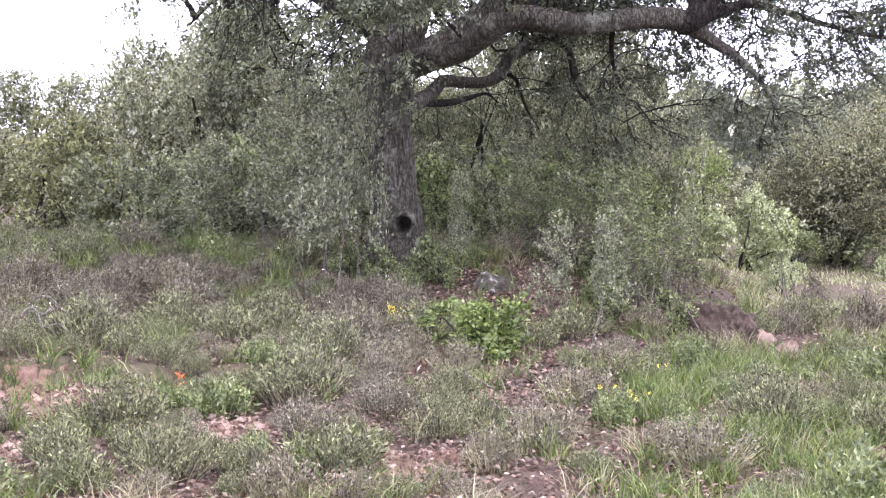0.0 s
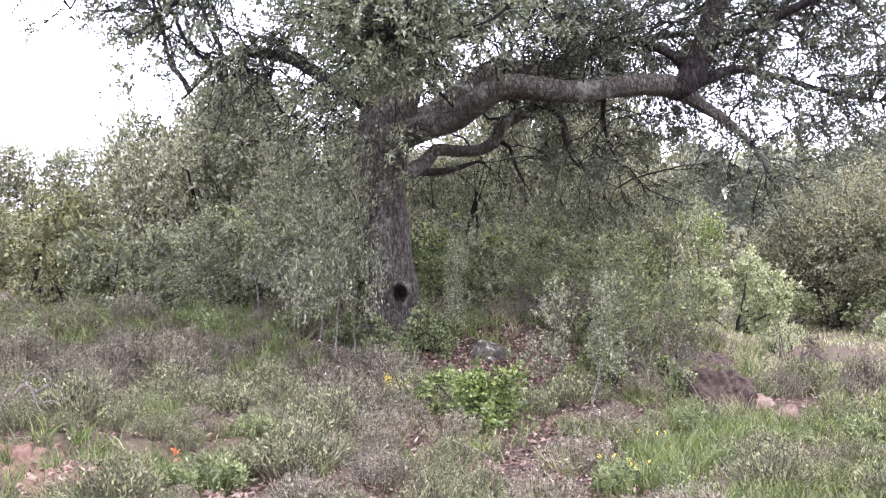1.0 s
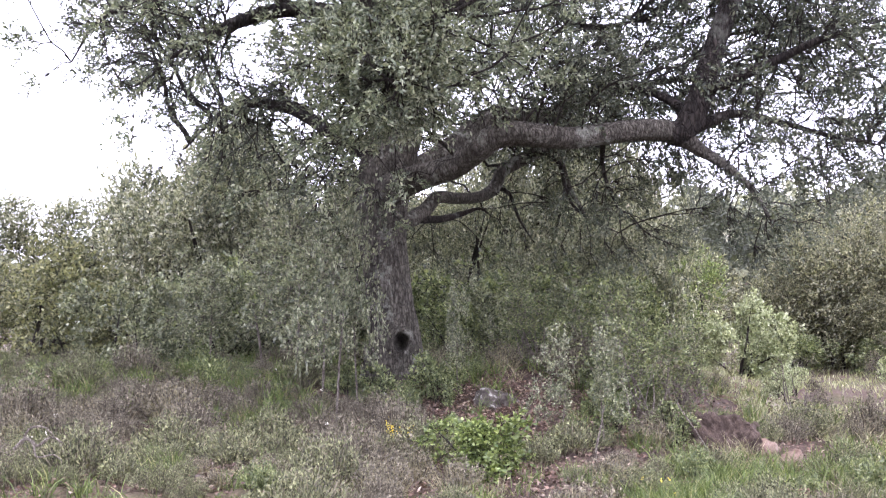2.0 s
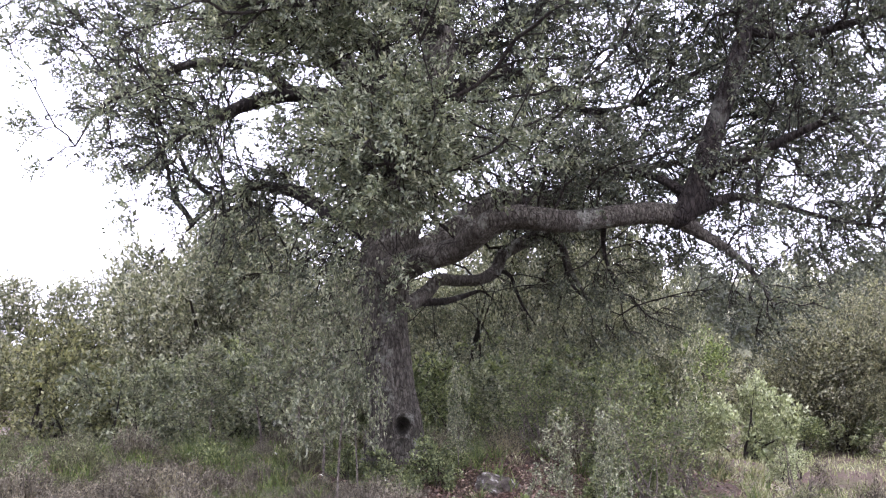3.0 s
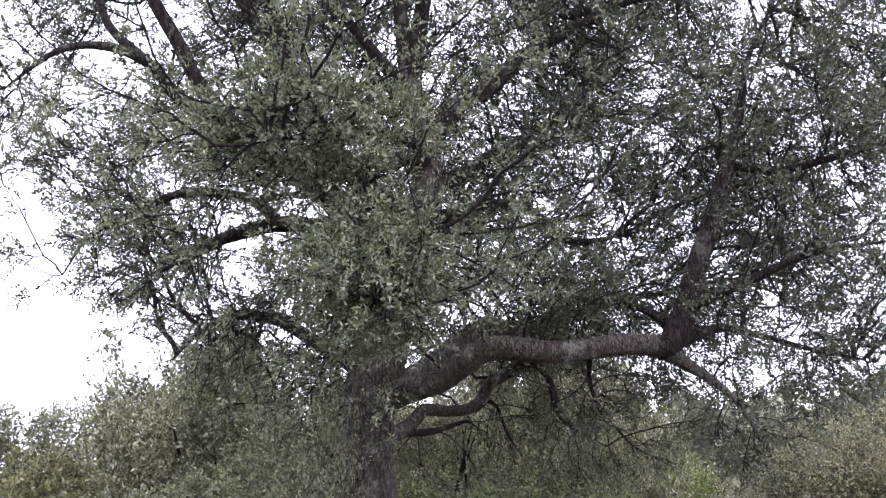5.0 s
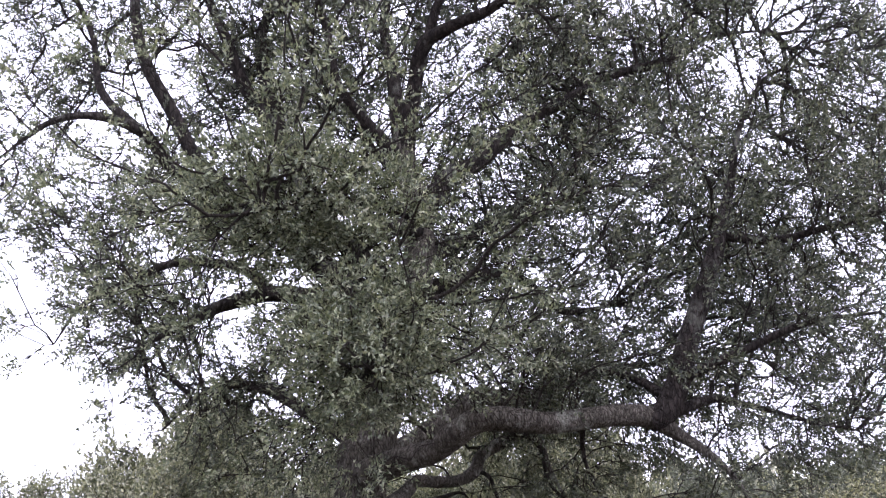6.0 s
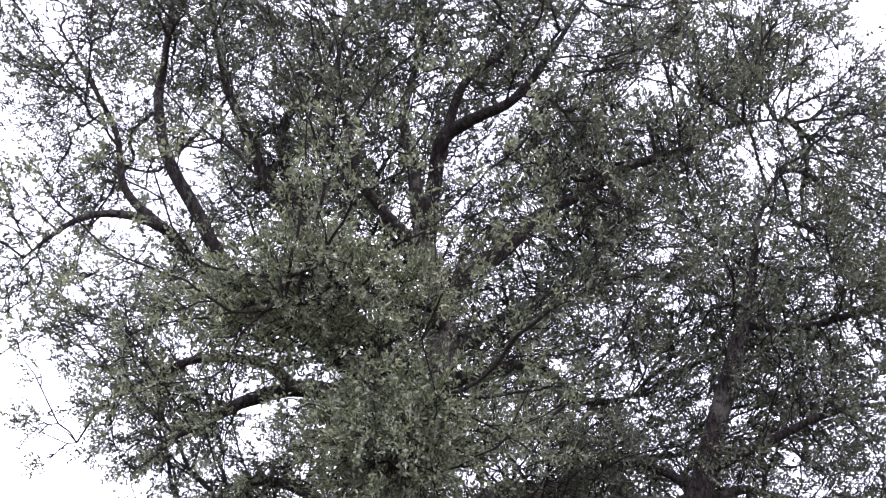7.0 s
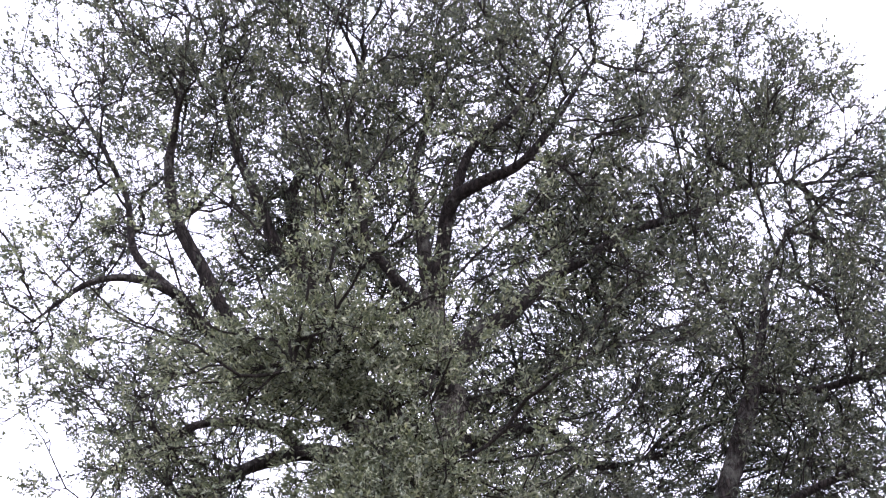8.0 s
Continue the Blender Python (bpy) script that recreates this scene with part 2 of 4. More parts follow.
def add_blades(geo, at, lean, height, width, bend=0.5):
    """Blades of grass or thin stems: three tapering facets, bent over."""
    n = len(at)
    height, width = np.broadcast_to(height, n)[:, None], np.broadcast_to(width, n)[:, None]
    lean = unit(lean)
    out = lean * [1, 1, 0]
    side = unit(np.cross(lean, rand_dirs(n))) * width * 0.5
    p1 = at + lean * height * 0.5
    p2 = at + lean * height * (1 - 0.1 * bend) + out * height * bend * 0.7 - np.array([0, 0, 1]) * height * bend * 0.22
    v = np.stack([at - side, at + side, p1 + side * 0.8, p1 - side * 0.8, p2], 1).reshape(-1, 3)
    b = np.arange(n)[:, None] * 5
    geo.add(v, tris=np.concatenate([b + [3, 2, 4]]), quads=b + [0, 1, 2, 3])


def smooth_path(points, step):
    """A Catmull-Rom curve through rows of x, y, z, radius."""
    p = np.asarray(points, dtype=float)
    p = np.vstack([2 * p[0] - p[1], p, 2 * p[-1] - p[-2]])
    p[:, 3] = np.maximum(p[:, 3], 0.002)
    out = []
    for i in range(1, len(p) - 2):
        k = max(2, int(np.linalg.norm(p[i + 1, :3] - p[i, :3]) / step))
        t = (np.arange(k) / k)[:, None]
        out.append(0.5 * (2 * p[i] + (p[i + 1] - p[i - 1]) * t + (2 * p[i - 1] - 5 * p[i] + 4 * p[i + 1] - p[i + 2]) * t ** 2
                          + (3 * p[i] - p[i - 1] - 3 * p[i + 1] + p[i + 2]) * t ** 3))
    return np.vstack(out + [p[-2:-1]])


def tube(geo, path, sides=8, rough=0.0, ridges=0):
    """A limb along rows of x, y, z, radius, with an uneven skin."""
    path = np.asarray(path, dtype=float)
    c, r = path[:, :3], np.maximum(path[:, 3], 0.0008)
    tan = unit(np.gradient(c, axis=0))
    ref = np.array([0.31, 0.22, 0.1])
    a = unit(np.cross(tan, np.cross(np.broadcast_to(np.array([0.0, 1.0, 0.15]), tan.shape), tan)) + 1e-6 * ref)
    b = np.cross(tan, a)
    ang = np.arange(sides) / sides * 2 * np.pi
    rr = np.repeat(r[:, None], sides, 1)
    if rough:
        s = np.concatenate([[0], np.cumsum(np.linalg.norm(np.diff(c, axis=0), axis=1))])
        ph = rng.uniform(0, 6.28, 8)
        w = sum(np.sin(ang[None, :] * k + s[:, None] * f + ph[k]) / k ** 0.6 for k, f in ((1, 3.1), (2, -4.3), (3, 7.7), (5, 11.3)))
        rr = rr * (1 + rough * w * 0.5) + rng.normal(size=rr.shape) * rough * 0.12 * rr
        if ridges:
            rr = rr * (1 + 0.035 * np.sin(ang[None, :] * ridges + 2.0 * np.sin(s[:, None] * 3 + ph[1])))
    v = c[:, None, :] + rr[:, :, None] * (np.cos(ang)[None, :, None] * a[:, None, :] + np.sin(ang)[None, :, None] * b[:, None, :])
    n = len(path)
    i, j = np.meshgrid(np.arange(n - 1), np.arange(sides), indexing="ij")
    j2 = (j + 1) % sides
    quads = np.stack([i * sides + j, i * sides + j2, (i + 1) * sides + j2, (i + 1) * sides + j], -1).reshape(-1, 4)
    v = np.concatenate([v.reshape(-1, 3), c[-1:] + tan[-1:] * r[-1] * 0.6])
    k = np.arange(sides)
    cap = np.stack([(n - 1) * sides + k, (n - 1) * sides + (k + 1) % sides, np.full(sides, n * sides)], -1)
    geo.add(v, tris=cap, quads=quads)


def step01(a, b, x):
    t = np.clip((np.asarray(x, dtype=float) - a) / (b - a), 0, 1)
    return t * t * (3 - 2 * t)


def wobble(x, y, f, s=0.0):
    return (np.sin(x * f + 1.3 + s) * np.cos(y * f * 0.83 - 0.7 + s) + 0.6 * np.sin(x * f * 2.1 - y * f * 1.7 + 2.1 * s)
            + 0.35 * np.sin(x * f * 4.3 + y * f * 3.9 + s) + 0.2 * np.cos(x * f * 7.9 - y * f * 8.7)) / 2.1


def ground_z(x, y):
    """The lie of the land: a track where the eye stands, a bank rising to the oak, a level field to its right, hills far off."""
    x, y = np.asarray(x, dtype=float), np.asarray(y, dtype=float)
    bank = 0.2 * step01(2.5, 6.6, y) + 0.098 * np.clip(y - 6.6, 0, 4.9) + 0.25 * np.clip(y - 11.5, 0, 2.3) + 0.012 * np.clip(y - 13.8, 0, 25)
    field = 0.18 * step01(2.5, 6.6, y) + 0.034 * np.clip(y - 6.6, 0, 30)
    side = step01(1.2, 5.0, x - 0.12 * np.clip(y - 12, -6, 20))
    z = bank * (1 - side) + field * side
    # the heath ends in a small broken ledge above the bare clay
    z = z + 0.13 * step01(9.02, 9.14, y + 0.13 * wobble(x, y, 3.1)) * step01(11.5, 9.6, y) * step01(-4.4, -3.4, x) * step01(-0.7, -1.5, x)
    z = z + 0.05 * wobble(x, y, 1.1) * step01(3, 7, y) + 0.02 * wobble(x, y, 4.7, 1.0) * step01(3, 7, y)
    z = z + 11.0 * step01(45, 150, y) * (1 + 0.25 * wobble(x, y, 0.03)) * step01(-60, 25, x) + 3.0 * step01(60, 200, y)
    return z


# ------------------------------------------------------------------ ground
def axis_steps(lo, hi, fine, far):
    inner = np.arange(lo, hi + 1e-6, fine)
    grow = np.geomspace(fine * 2, far, 26)
    return np.concatenate([(lo - np.cumsum(grow))[::-1], inner, hi + np.cumsum(grow)])


def build_ground():
    xs, ys = axis_steps(-9, 11, 0.07, 420), axis_steps(4, 20, 0.07, 420)
    X, Y = np.meshgrid(xs, ys)
    Z = ground_z(X, Y)
    Z = Z + rng.normal(size=Z.shape) * 0.009 * step01(3, 7, Y) * step01(30, 20, np.abs(Y))
    g = Geo()
    nx = len(xs)
    i, j = np.meshgrid(np.arange(len(ys) - 1), np.arange(nx - 1), indexing="ij")
    k = i * nx + j
    g.add(np.stack([X, Y, Z], -1).reshape(-1, 3), quads=np.stack([k, k + 1, k + nx + 1, k + nx], -1).reshape(-1, 4))
    ob = part("ground", g, SOIL, smooth=True)
    tagged(ob, "sloping bank of reddish soil with moss and scrub", "ground", kind="structure")


build_ground()


def on_ground(x, y, dz=0.0):
    return Vector((x, y, float(ground_z(x, y)) + dz))


# ------------------------------------------------------------------ the great holm oak
BOUGHS = {}
BOUGHS["trunk"] = [(-0.52, 13.50, 0.60, 0.42), (-0.51, 13.50, 0.95, 0.40), (-0.51, 13.50, 1.18, 0.36), (-0.51, 13.50, 1.35, 0.315), (-0.49, 13.50, 1.64, 0.275), (-0.52, 13.50, 2.05, 0.240), (-0.57, 13.50, 2.52, 0.235),
                  (-0.60, 13.50, 2.94, 0.262), (-0.57, 13.50, 3.36, 0.285), (-0.42, 13.55, 3.84, 0.25), (-0.33, 13.60, 4.34, 0.227),
                  (-0.20, 13.60, 4.90, 0.197), (0.02, 13.60, 5.45, 0.179), (0.04, 13.60, 6.05, 0.155), (-0.10, 13.60, 6.62, 0.137), (-0.15, 13.60, 7.10, 0.110)]
BOUGHS["main"] = [(-0.61, 13.40, 3.18, 0.17), (-0.21, 13.00, 3.27, 0.140), (0.13, 12.80, 3.34, 0.128), (0.39, 12.60, 3.50, 0.127), (0.64, 12.50, 3.63, 0.121),
                 (0.97, 12.50, 3.62, 0.121), (1.31, 12.60, 3.59, 0.111), (1.66, 12.70, 3.64, 0.106), (2.02, 12.80, 3.69, 0.107), (2.40, 12.90, 3.67, 0.110),
                 (2.65, 12.90, 3.50, 0.068), (2.88, 12.80, 3.32, 0.045), (3.07, 12.60, 3.07, 0.028), (3.23, 12.40, 2.71, 0.012)]
BOUGHS["upright"] = [(2.36, 12.90, 3.66, 0.12), (2.51, 12.90, 3.72, 0.130), (2.68, 12.90, 4.06, 0.125), (2.87, 12.90, 4.65, 0.108), (3.05, 12.90, 5.13, 0.098), (3.25, 13.00, 5.70, 0.074),
                    (3.46, 13.20, 6.30, 0.048), (3.60, 13.30, 6.90, 0.032), (3.95, 13.50, 7.60, 0.014)]
BOUGHS["right_a"] = [(3.24, 13.00, 5.62, 0.055), (3.75, 12.90, 5.53, 0.045), (4.21, 12.80, 5.61, 0.039), (4.86, 12.60, 5.76, 0.028), (5.26, 12.50, 5.91, 0.014)]
BOUGHS["right_b"] = [(2.68, 12.90, 4.06, 0.07), (3.12, 12.60, 4.23, 0.050), (3.32, 12.50, 4.30, 0.044), (3.85, 12.30, 4.50, 0.032), (4.52, 12.10, 4.56, 0.014)]
BOUGHS["right_c"] = [(2.55, 12.90, 3.70, 0.06), (3.03, 13.10, 3.89, 0.046), (3.49, 13.30, 3.85, 0.035), (4.07, 13.50, 3.73, 0.024), (4.73, 13.70, 3.63, 0.012)]
BOUGHS["right_d"] = [(2.60, 12.90, 3.85, 0.06), (2.30, 13.20, 4.12, 0.046), (1.93, 13.50, 4.31, 0.042), (1.60, 13.80, 4.49, 0.018)]
BOUGHS["second"] = [(-0.48, 13.60, 3.34, 0.12), (0.02, 14.00, 3.66, 0.105), (0.41, 14.30, 3.98, 0.113), (0.74, 14.60, 4.20, 0.109), (1.15, 14.90, 4.20, 0.092),
                   (1.73, 15.30, 4.43, 0.074), (2.40, 15.60, 4.68, 0.055), (3.00, 15.80, 4.78, 0.02)]
BOUGHS["lower"] = [(-0.50, 13.60, 2.80, 0.10), (-0.18, 14.20, 3.04, 0.080), (-0.02, 14.40, 3.22, 0.070), (0.18, 14.65, 3.24, 0.068), (0.47, 15.00, 3.29, 0.066), (0.66, 15.25, 3.42, 0.074), (0.76, 15.35, 3.62, 0.070),
                  (1.02, 15.60, 3.79, 0.082), (1.43, 15.90, 3.96, 0.056), (1.64, 16.00, 3.48, 0.035), (1.84, 16.00, 3.12, 0.012)]
BOUGHS["droop_a"] = [(1.02, 15.60, 3.79, 0.034), (1.25, 15.55, 3.88, 0.030), (1.47, 15.50, 3.72, 0.027), (1.57, 15.50, 3.31, 0.022), (1.78, 15.45, 3.07, 0.015), (2.15, 15.40, 2.87, 0.006)]
BOUGHS["droop_b"] = [(1.66, 12.78, 3.60, 0.030), (1.70, 13.20, 3.42, 0.024), (1.76, 13.30, 3.20, 0.018), (1.88, 13.40, 2.95, 0.006)]
BOUGHS["droop_c"] = [(0.66, 15.25, 3.42, 0.030), (0.84, 15.30, 3.36, 0.024), (0.96, 15.30, 3.04, 0.017), (1.13, 15.30, 2.76, 0.006)]
BOUGHS["lower_b"] = [(-0.30, 13.95, 2.95, 0.045), (0.02, 14.40, 2.98, 0.040), (0.25, 14.70, 3.06, 0.032), (0.48, 14.90, 3.14, 0.016), (0.62, 15.00, 3.05, 0.006)]
BOUGHS["left_low"] = [(-0.62, 13.55, 3.55, 0.12), (-1.15, 13.90, 3.91, 0.079), (-1.63, 14.30, 4.24, 0.069), (-2.20, 14.70, 4.38, 0.052), (-2.64, 15.00, 4.25, 0.033), (-3.01, 15.20, 3.95, 0.012)]
BOUGHS["left_mid"] = [(-0.31, 13.60, 4.65, 0.16), (-0.60, 13.30, 4.94, 0.140), (-0.94, 13.00, 4.95, 0.126), (-1.45, 12.80, 4.98, 0.084), (-1.94, 12.60, 4.82, 0.066), (-2.25, 12.50, 4.63, 0.049), (-2.67, 12.40, 4.38, 0.015)]
BOUGHS["left_mid_b"] = [(-1.45, 12.80, 4.98, 0.07), (-1.80, 12.80, 5.26, 0.051), (-2.44, 12.80, 5.33, 0.045), (-2.96, 12.80, 5.12, 0.034), (-3.38, 12.70, 4.86, 0.022), (-3.61, 12.60, 4.44, 0.008)]
BOUGHS["left_high"] = [(-0.30, 13.60, 4.70, 0.17), (-0.56, 13.50, 4.96, 0.154), (-1.21, 13.20, 5.58, 0.128), (-1.90, 12.90, 5.94, 0.096), (-2.46, 12.60, 6.24, 0.072), (-2.79, 12.40, 6.61, 0.060),
                      (-3.25, 12.30, 6.76, 0.043), (-3.69, 12.20, 6.65, 0.032), (-4.14, 12.10, 6.23, 0.012)]
BOUGHS["left_high_b"] = [(-1.85, 12.90, 5.90, 0.10), (-2.34, 12.90, 6.53, 0.079), (-2.61, 12.90, 7.06, 0.074), (-2.93, 12.90, 7.67, 0.068), (-3.09, 13.00, 8.36, 0.057),
                        (-3.05, 13.00, 8.86, 0.040), (-3.04, 13.20, 9.89, 0.029), (-3.01, 13.30, 10.6, 0.012)]
BOUGHS["left_high_c"] = [(-2.79, 12.40, 6.61, 0.05), (-3.26, 12.50, 7.11, 0.044), (-3.46, 12.70, 7.87, 0.033), (-3.85, 12.90, 8.62, 0.023), (-4.29, 13.10, 9.40, 0.010)]
BOUGHS["top_a"] = [(-0.12, 13.58, 5.10, 0.14), (-0.44, 13.50, 5.39, 0.130), (-1.12, 13.60, 6.21, 0.108), (-1.46, 13.70, 6.93, 0.096), (-1.65, 13.80, 7.53, 0.091), (-1.79, 13.90, 8.24, 0.073),
                  (-1.73, 14.00, 8.70, 0.055), (-1.32, 14.10, 9.04, 0.043), (-0.92, 14.30, 9.73, 0.018)]
BOUGHS["top_b"] = [(-1.50, 13.70, 7.00, 0.09), (-1.90, 13.50, 7.56, 0.077), (-2.14, 13.40, 8.16, 0.059), (-2.37, 13.30, 8.70, 0.047), (-2.52, 13.20, 9.41, 0.029), (-2.62, 13.20, 10.27, 0.012)]
BOUGHS["top_c"] = [(-0.15, 13.60, 7.00, 0.11), (-0.25, 13.80, 7.93, 0.073), (-0.35, 14.00, 8.69, 0.055), (-0.13, 14.20, 9.66, 0.037), (-0.03, 14.40, 10.8, 0.014)]
BOUGHS["top_d"] = [(-0.14, 13.60, 6.70, 0.09), (-0.60, 13.30, 7.16, 0.058), (-0.84, 13.10, 7.46, 0.052), (-0.95, 13.00, 8.01, 0.046), (-1.08, 12.90, 8.61, 0.034), (-0.88, 12.80, 9.50, 0.014)]
BOUGHS["top_e"] = [(-0.12, 13.60, 6.80, 0.11), (0.01, 13.40, 7.53, 0.088), (0.12, 13.20, 7.93, 0.081), (0.44, 13.00, 8.08, 0.069), (0.89, 12.80, 8.21, 0.056), (1.28, 12.70, 8.65, 0.039), (1.78, 12.70, 9.44, 0.014)]
BOUGHS["top_f"] = [(0.12, 13.20, 7.90, 0.06), (0.37, 13.10, 8.59, 0.046), (0.83, 13.00, 8.93, 0.034), (1.22, 13.00, 9.48, 0.014)]
BOUGHS["right_high"] = [(0.03, 13.60, 6.05, 0.13), (0.40, 13.80, 6.60, 0.109), (0.74, 13.90, 6.80, 0.098), (1.16, 14.00, 7.25, 0.080), (1.79, 14.10, 7.63, 0.068), (2.37, 14.20, 7.99, 0.056),
                       (3.00, 14.20, 8.16, 0.050), (3.61, 14.30, 8.53, 0.031), (4.35, 14.40, 8.67, 0.012)]
BOUGHS["right_mid"] = [(-0.12, 13.60, 5.10, 0.10), (0.58, 14.20, 5.51, 0.069), (1.21, 14.80, 5.66, 0.059), (1.79, 15.30, 5.36, 0.047), (2.48, 15.70, 5.52, 0.016)]
BOUGHS["front_a"] = [(0.03, 13.55, 5.88, 0.10), (-0.28, 12.60, 5.64, 0.061), (-0.58, 11.80, 5.04, 0.046), (-0.34, 11.20, 4.42, 0.028), (-0.28, 10.60, 3.71, 0.010)]
BOUGHS["front_b"] = [(0.04, 13.55, 6.07, 0.09), (-0.51, 12.50, 5.85, 0.055), (-0.94, 11.50, 5.47, 0.035), (-1.33, 10.80, 5.30, 0.012)]
BOUGHS["back_a"] = [(-0.12, 13.65, 6.70, 0.11), (-0.33, 14.80, 7.15, 0.078), (-0.66, 16.00, 7.91, 0.056), (-0.84, 16.80, 9.09, 0.016)]
BOUGHS["back_b"] = [(0.01, 13.65, 5.51, 0.10), (0.83, 15.00, 6.36, 0.066), (1.81, 16.20, 7.27, 0.050), (2.72, 17.00, 8.20, 0.016)]
CROWN_HEART = np.array([0.0, 13.6, 4.6])
HOLE = np.array([-0.41, 13.21, 1.61])


def oak_density(p):
    """How likely a spray of leaves is at each place of the crown: a broad dome, open inside, with holes."""
    x, y, z = p[:, 0], p[:, 1], p[:, 2]
    top = 4.9 - 1.1 * step01(1.0, 3.6, x)
    dome = np.abs((x - 0.1) / np.where(x > 0.1, 6.2, 5.8)) ** 2.5 + np.abs((y - 13.6 - 0.5 * step01(1.5, 4, x)) / (4.3 - 0.9 * step01(1.5, 4, x))) ** 2.2 + np.abs((z - 6.8) / np.where(z > 6.8, top, 4.4)) ** 2.5
    inside = dome < 1
    shell = 0.5 + 0.5 * step01(0.25, 0.8, dome)
    clump = wobble(x + 0.12 * y, z - 0.2 * y, 1.7) + 0.7 * wobble(z + 0.25 * y, x - y * 0.25, 2.9, 2.0)
    d = shell * (0.06 + 0.94 * step01(-0.30, 0.22, clump))
    # the upper boughs stand bare inside, leafy at the rim
    bare = step01(6.0, 6.8, z) * step01(9.4, 8.4, z) * step01(0.75, 0.45, dome)
    d *= 1 - 0.55 * bare * np.where(y < 14.2, 1.0, 0.5)
    # the near side is thin, so that the limbs show through
    d *= 1 - (0.5 + 0.28 * step01(1.05, 0.75, dome)) * step01(13.9, 12.9, y)
    d *= 1 - 0.8 * ((x > 0.2) & (x < 3.2) & (z < 4.0) & (y > 14.0))
    # dense sprays hang forward over the fork
    d = np.maximum(d, 1.0 * (((x + 0.35) / 1.0) ** 2 + ((y - 11.2) / 1.3) ** 2 + ((z - 3.95) / 0.85) ** 2 < 1))
    d = np.maximum(d, 0.9 * (((x + 1.1) / 1.2) ** 2 + ((y - 11.5) / 1.0) ** 2 + ((z - 5.45) / 0.55) ** 2 < 1))
    low = np.where(x > 2.7, 2.4, np.where(y > 14.8, 3.0, np.where((x > -1.7) & (x < -0.1) & (y < 13.2), 2.5, 2.9)))
    low = np.where(x < -1.7, 3.2 + 1.3 * np.clip(-x - 2.6, 0, 3), low)
    d *= step01(low - 0.1, low + 0.7, z)
    d *= 1 - 0.3 * ((x > 2.6) & (z < 3.7))
    d *= 1 - 0.55 * ((x < -0.8) & (z < 4.1))
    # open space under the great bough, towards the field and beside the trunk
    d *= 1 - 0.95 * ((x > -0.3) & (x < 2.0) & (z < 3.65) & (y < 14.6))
    d *= 1 - 0.95 * ((x > 1.7) & (x < 3.1) & (z < 3.4) & (z > 2.3) & (y < 15.0))
    d *= 1 - 0.97 * ((x > -0.4) & (x < 0.5) & (z < 3.75) & (z > 2.7) & (y > 13.6))
    d *= 1 - 0.9 * ((x < 0.6) & (x > -0.9) & (z < 3.6) & (z > 2.8) & (y < 13.2) & (y > 11.8))
    d *= 0.62 + 0.38 * step01(-0.3, 1.2, x)
    return np.where(inside, d, 0)


def grow(paths, targets, step=0.22, reach=0.62):
    """Joins each target to the nearest wood by a curved shoot; returns shoots as rows of x, y, z, radius, and the limb each hangs on."""
    nodes, owner, depth = [], [], []
    for i, p in enumerate(paths):
        for q in p[max(1, len(p) // 4):]:
            nodes.append(q[:3])
            owner.append(i)
            depth.append(0.0)
    nodes = np.array(nodes)
    cap = len(nodes) + len(targets) * 14
    P, own, dep, par, cnt = np.zeros((cap, 3)), np.zeros(cap, int), np.zeros(cap), np.full(cap, -1), np.zeros(cap)
    n = len(nodes)
    P[:n], own[:n] = nodes, owner
    near = np.array([np.min(np.sum((nodes - t) ** 2, 1)) for t in targets])
    shoots = []
    for k in np.argsort(near):
        t = targets[k]
        d = np.linalg.norm(P[:n] - t, axis=1)
        out = (t - CROWN_HEART) / max(np.linalg.norm(t - CROWN_HEART), 0.1)
        j = int(np.argmin(d + reach * dep[:n] + 1.1 * np.maximum((P[:n] - t) @ out + 0.35 * d, 0)))
        a = P[j].copy()
        length = d[j]
        m = max(2, min(12, int(length / step) + 1))
        prev = P[par[j]] if par[j] >= 0 else a - (t - a) * 0.2 + np.array([0, 0, -0.1])
        start = unit((a - prev)[None])[0] * 0.55 + unit((t - a)[None])[0] * 0.5 + rng.normal(size=3) * 0.10
        c = a + start * length * 0.5
        s = (np.arange(1, m + 1) / m)[:, None]
        pts = (1 - s) ** 2 * a + 2 * s * (1 - s) * c + s ** 2 * t + rng.normal(size=(m, 3)) * min(0.03, length * 0.03)
        ids = np.arange(n, n + m)
        P[ids], own[ids], dep[ids] = pts, own[j], dep[j] + length * s[:, 0]
        par[ids] = np.concatenate([[j], ids[:-1]])
        shoots.append((j, ids))
        n += m
    for j, ids in reversed(shoots):
        cnt[ids] = 1 + np.cumsum(cnt[ids][::-1])[::-1]
        cnt[j] += cnt[ids[0]]
    radius = 0.0036 * np.sqrt(np.maximum(cnt, 1)) + 0.0012
    out = []
    for j, ids in shoots:
        r = radius[ids]
        path = np.column_stack([np.vstack([P[j][None], P[ids]]), np.concatenate([[r[0] * 1.15], r])])
        out.append((own[ids[0]], path))
    return out


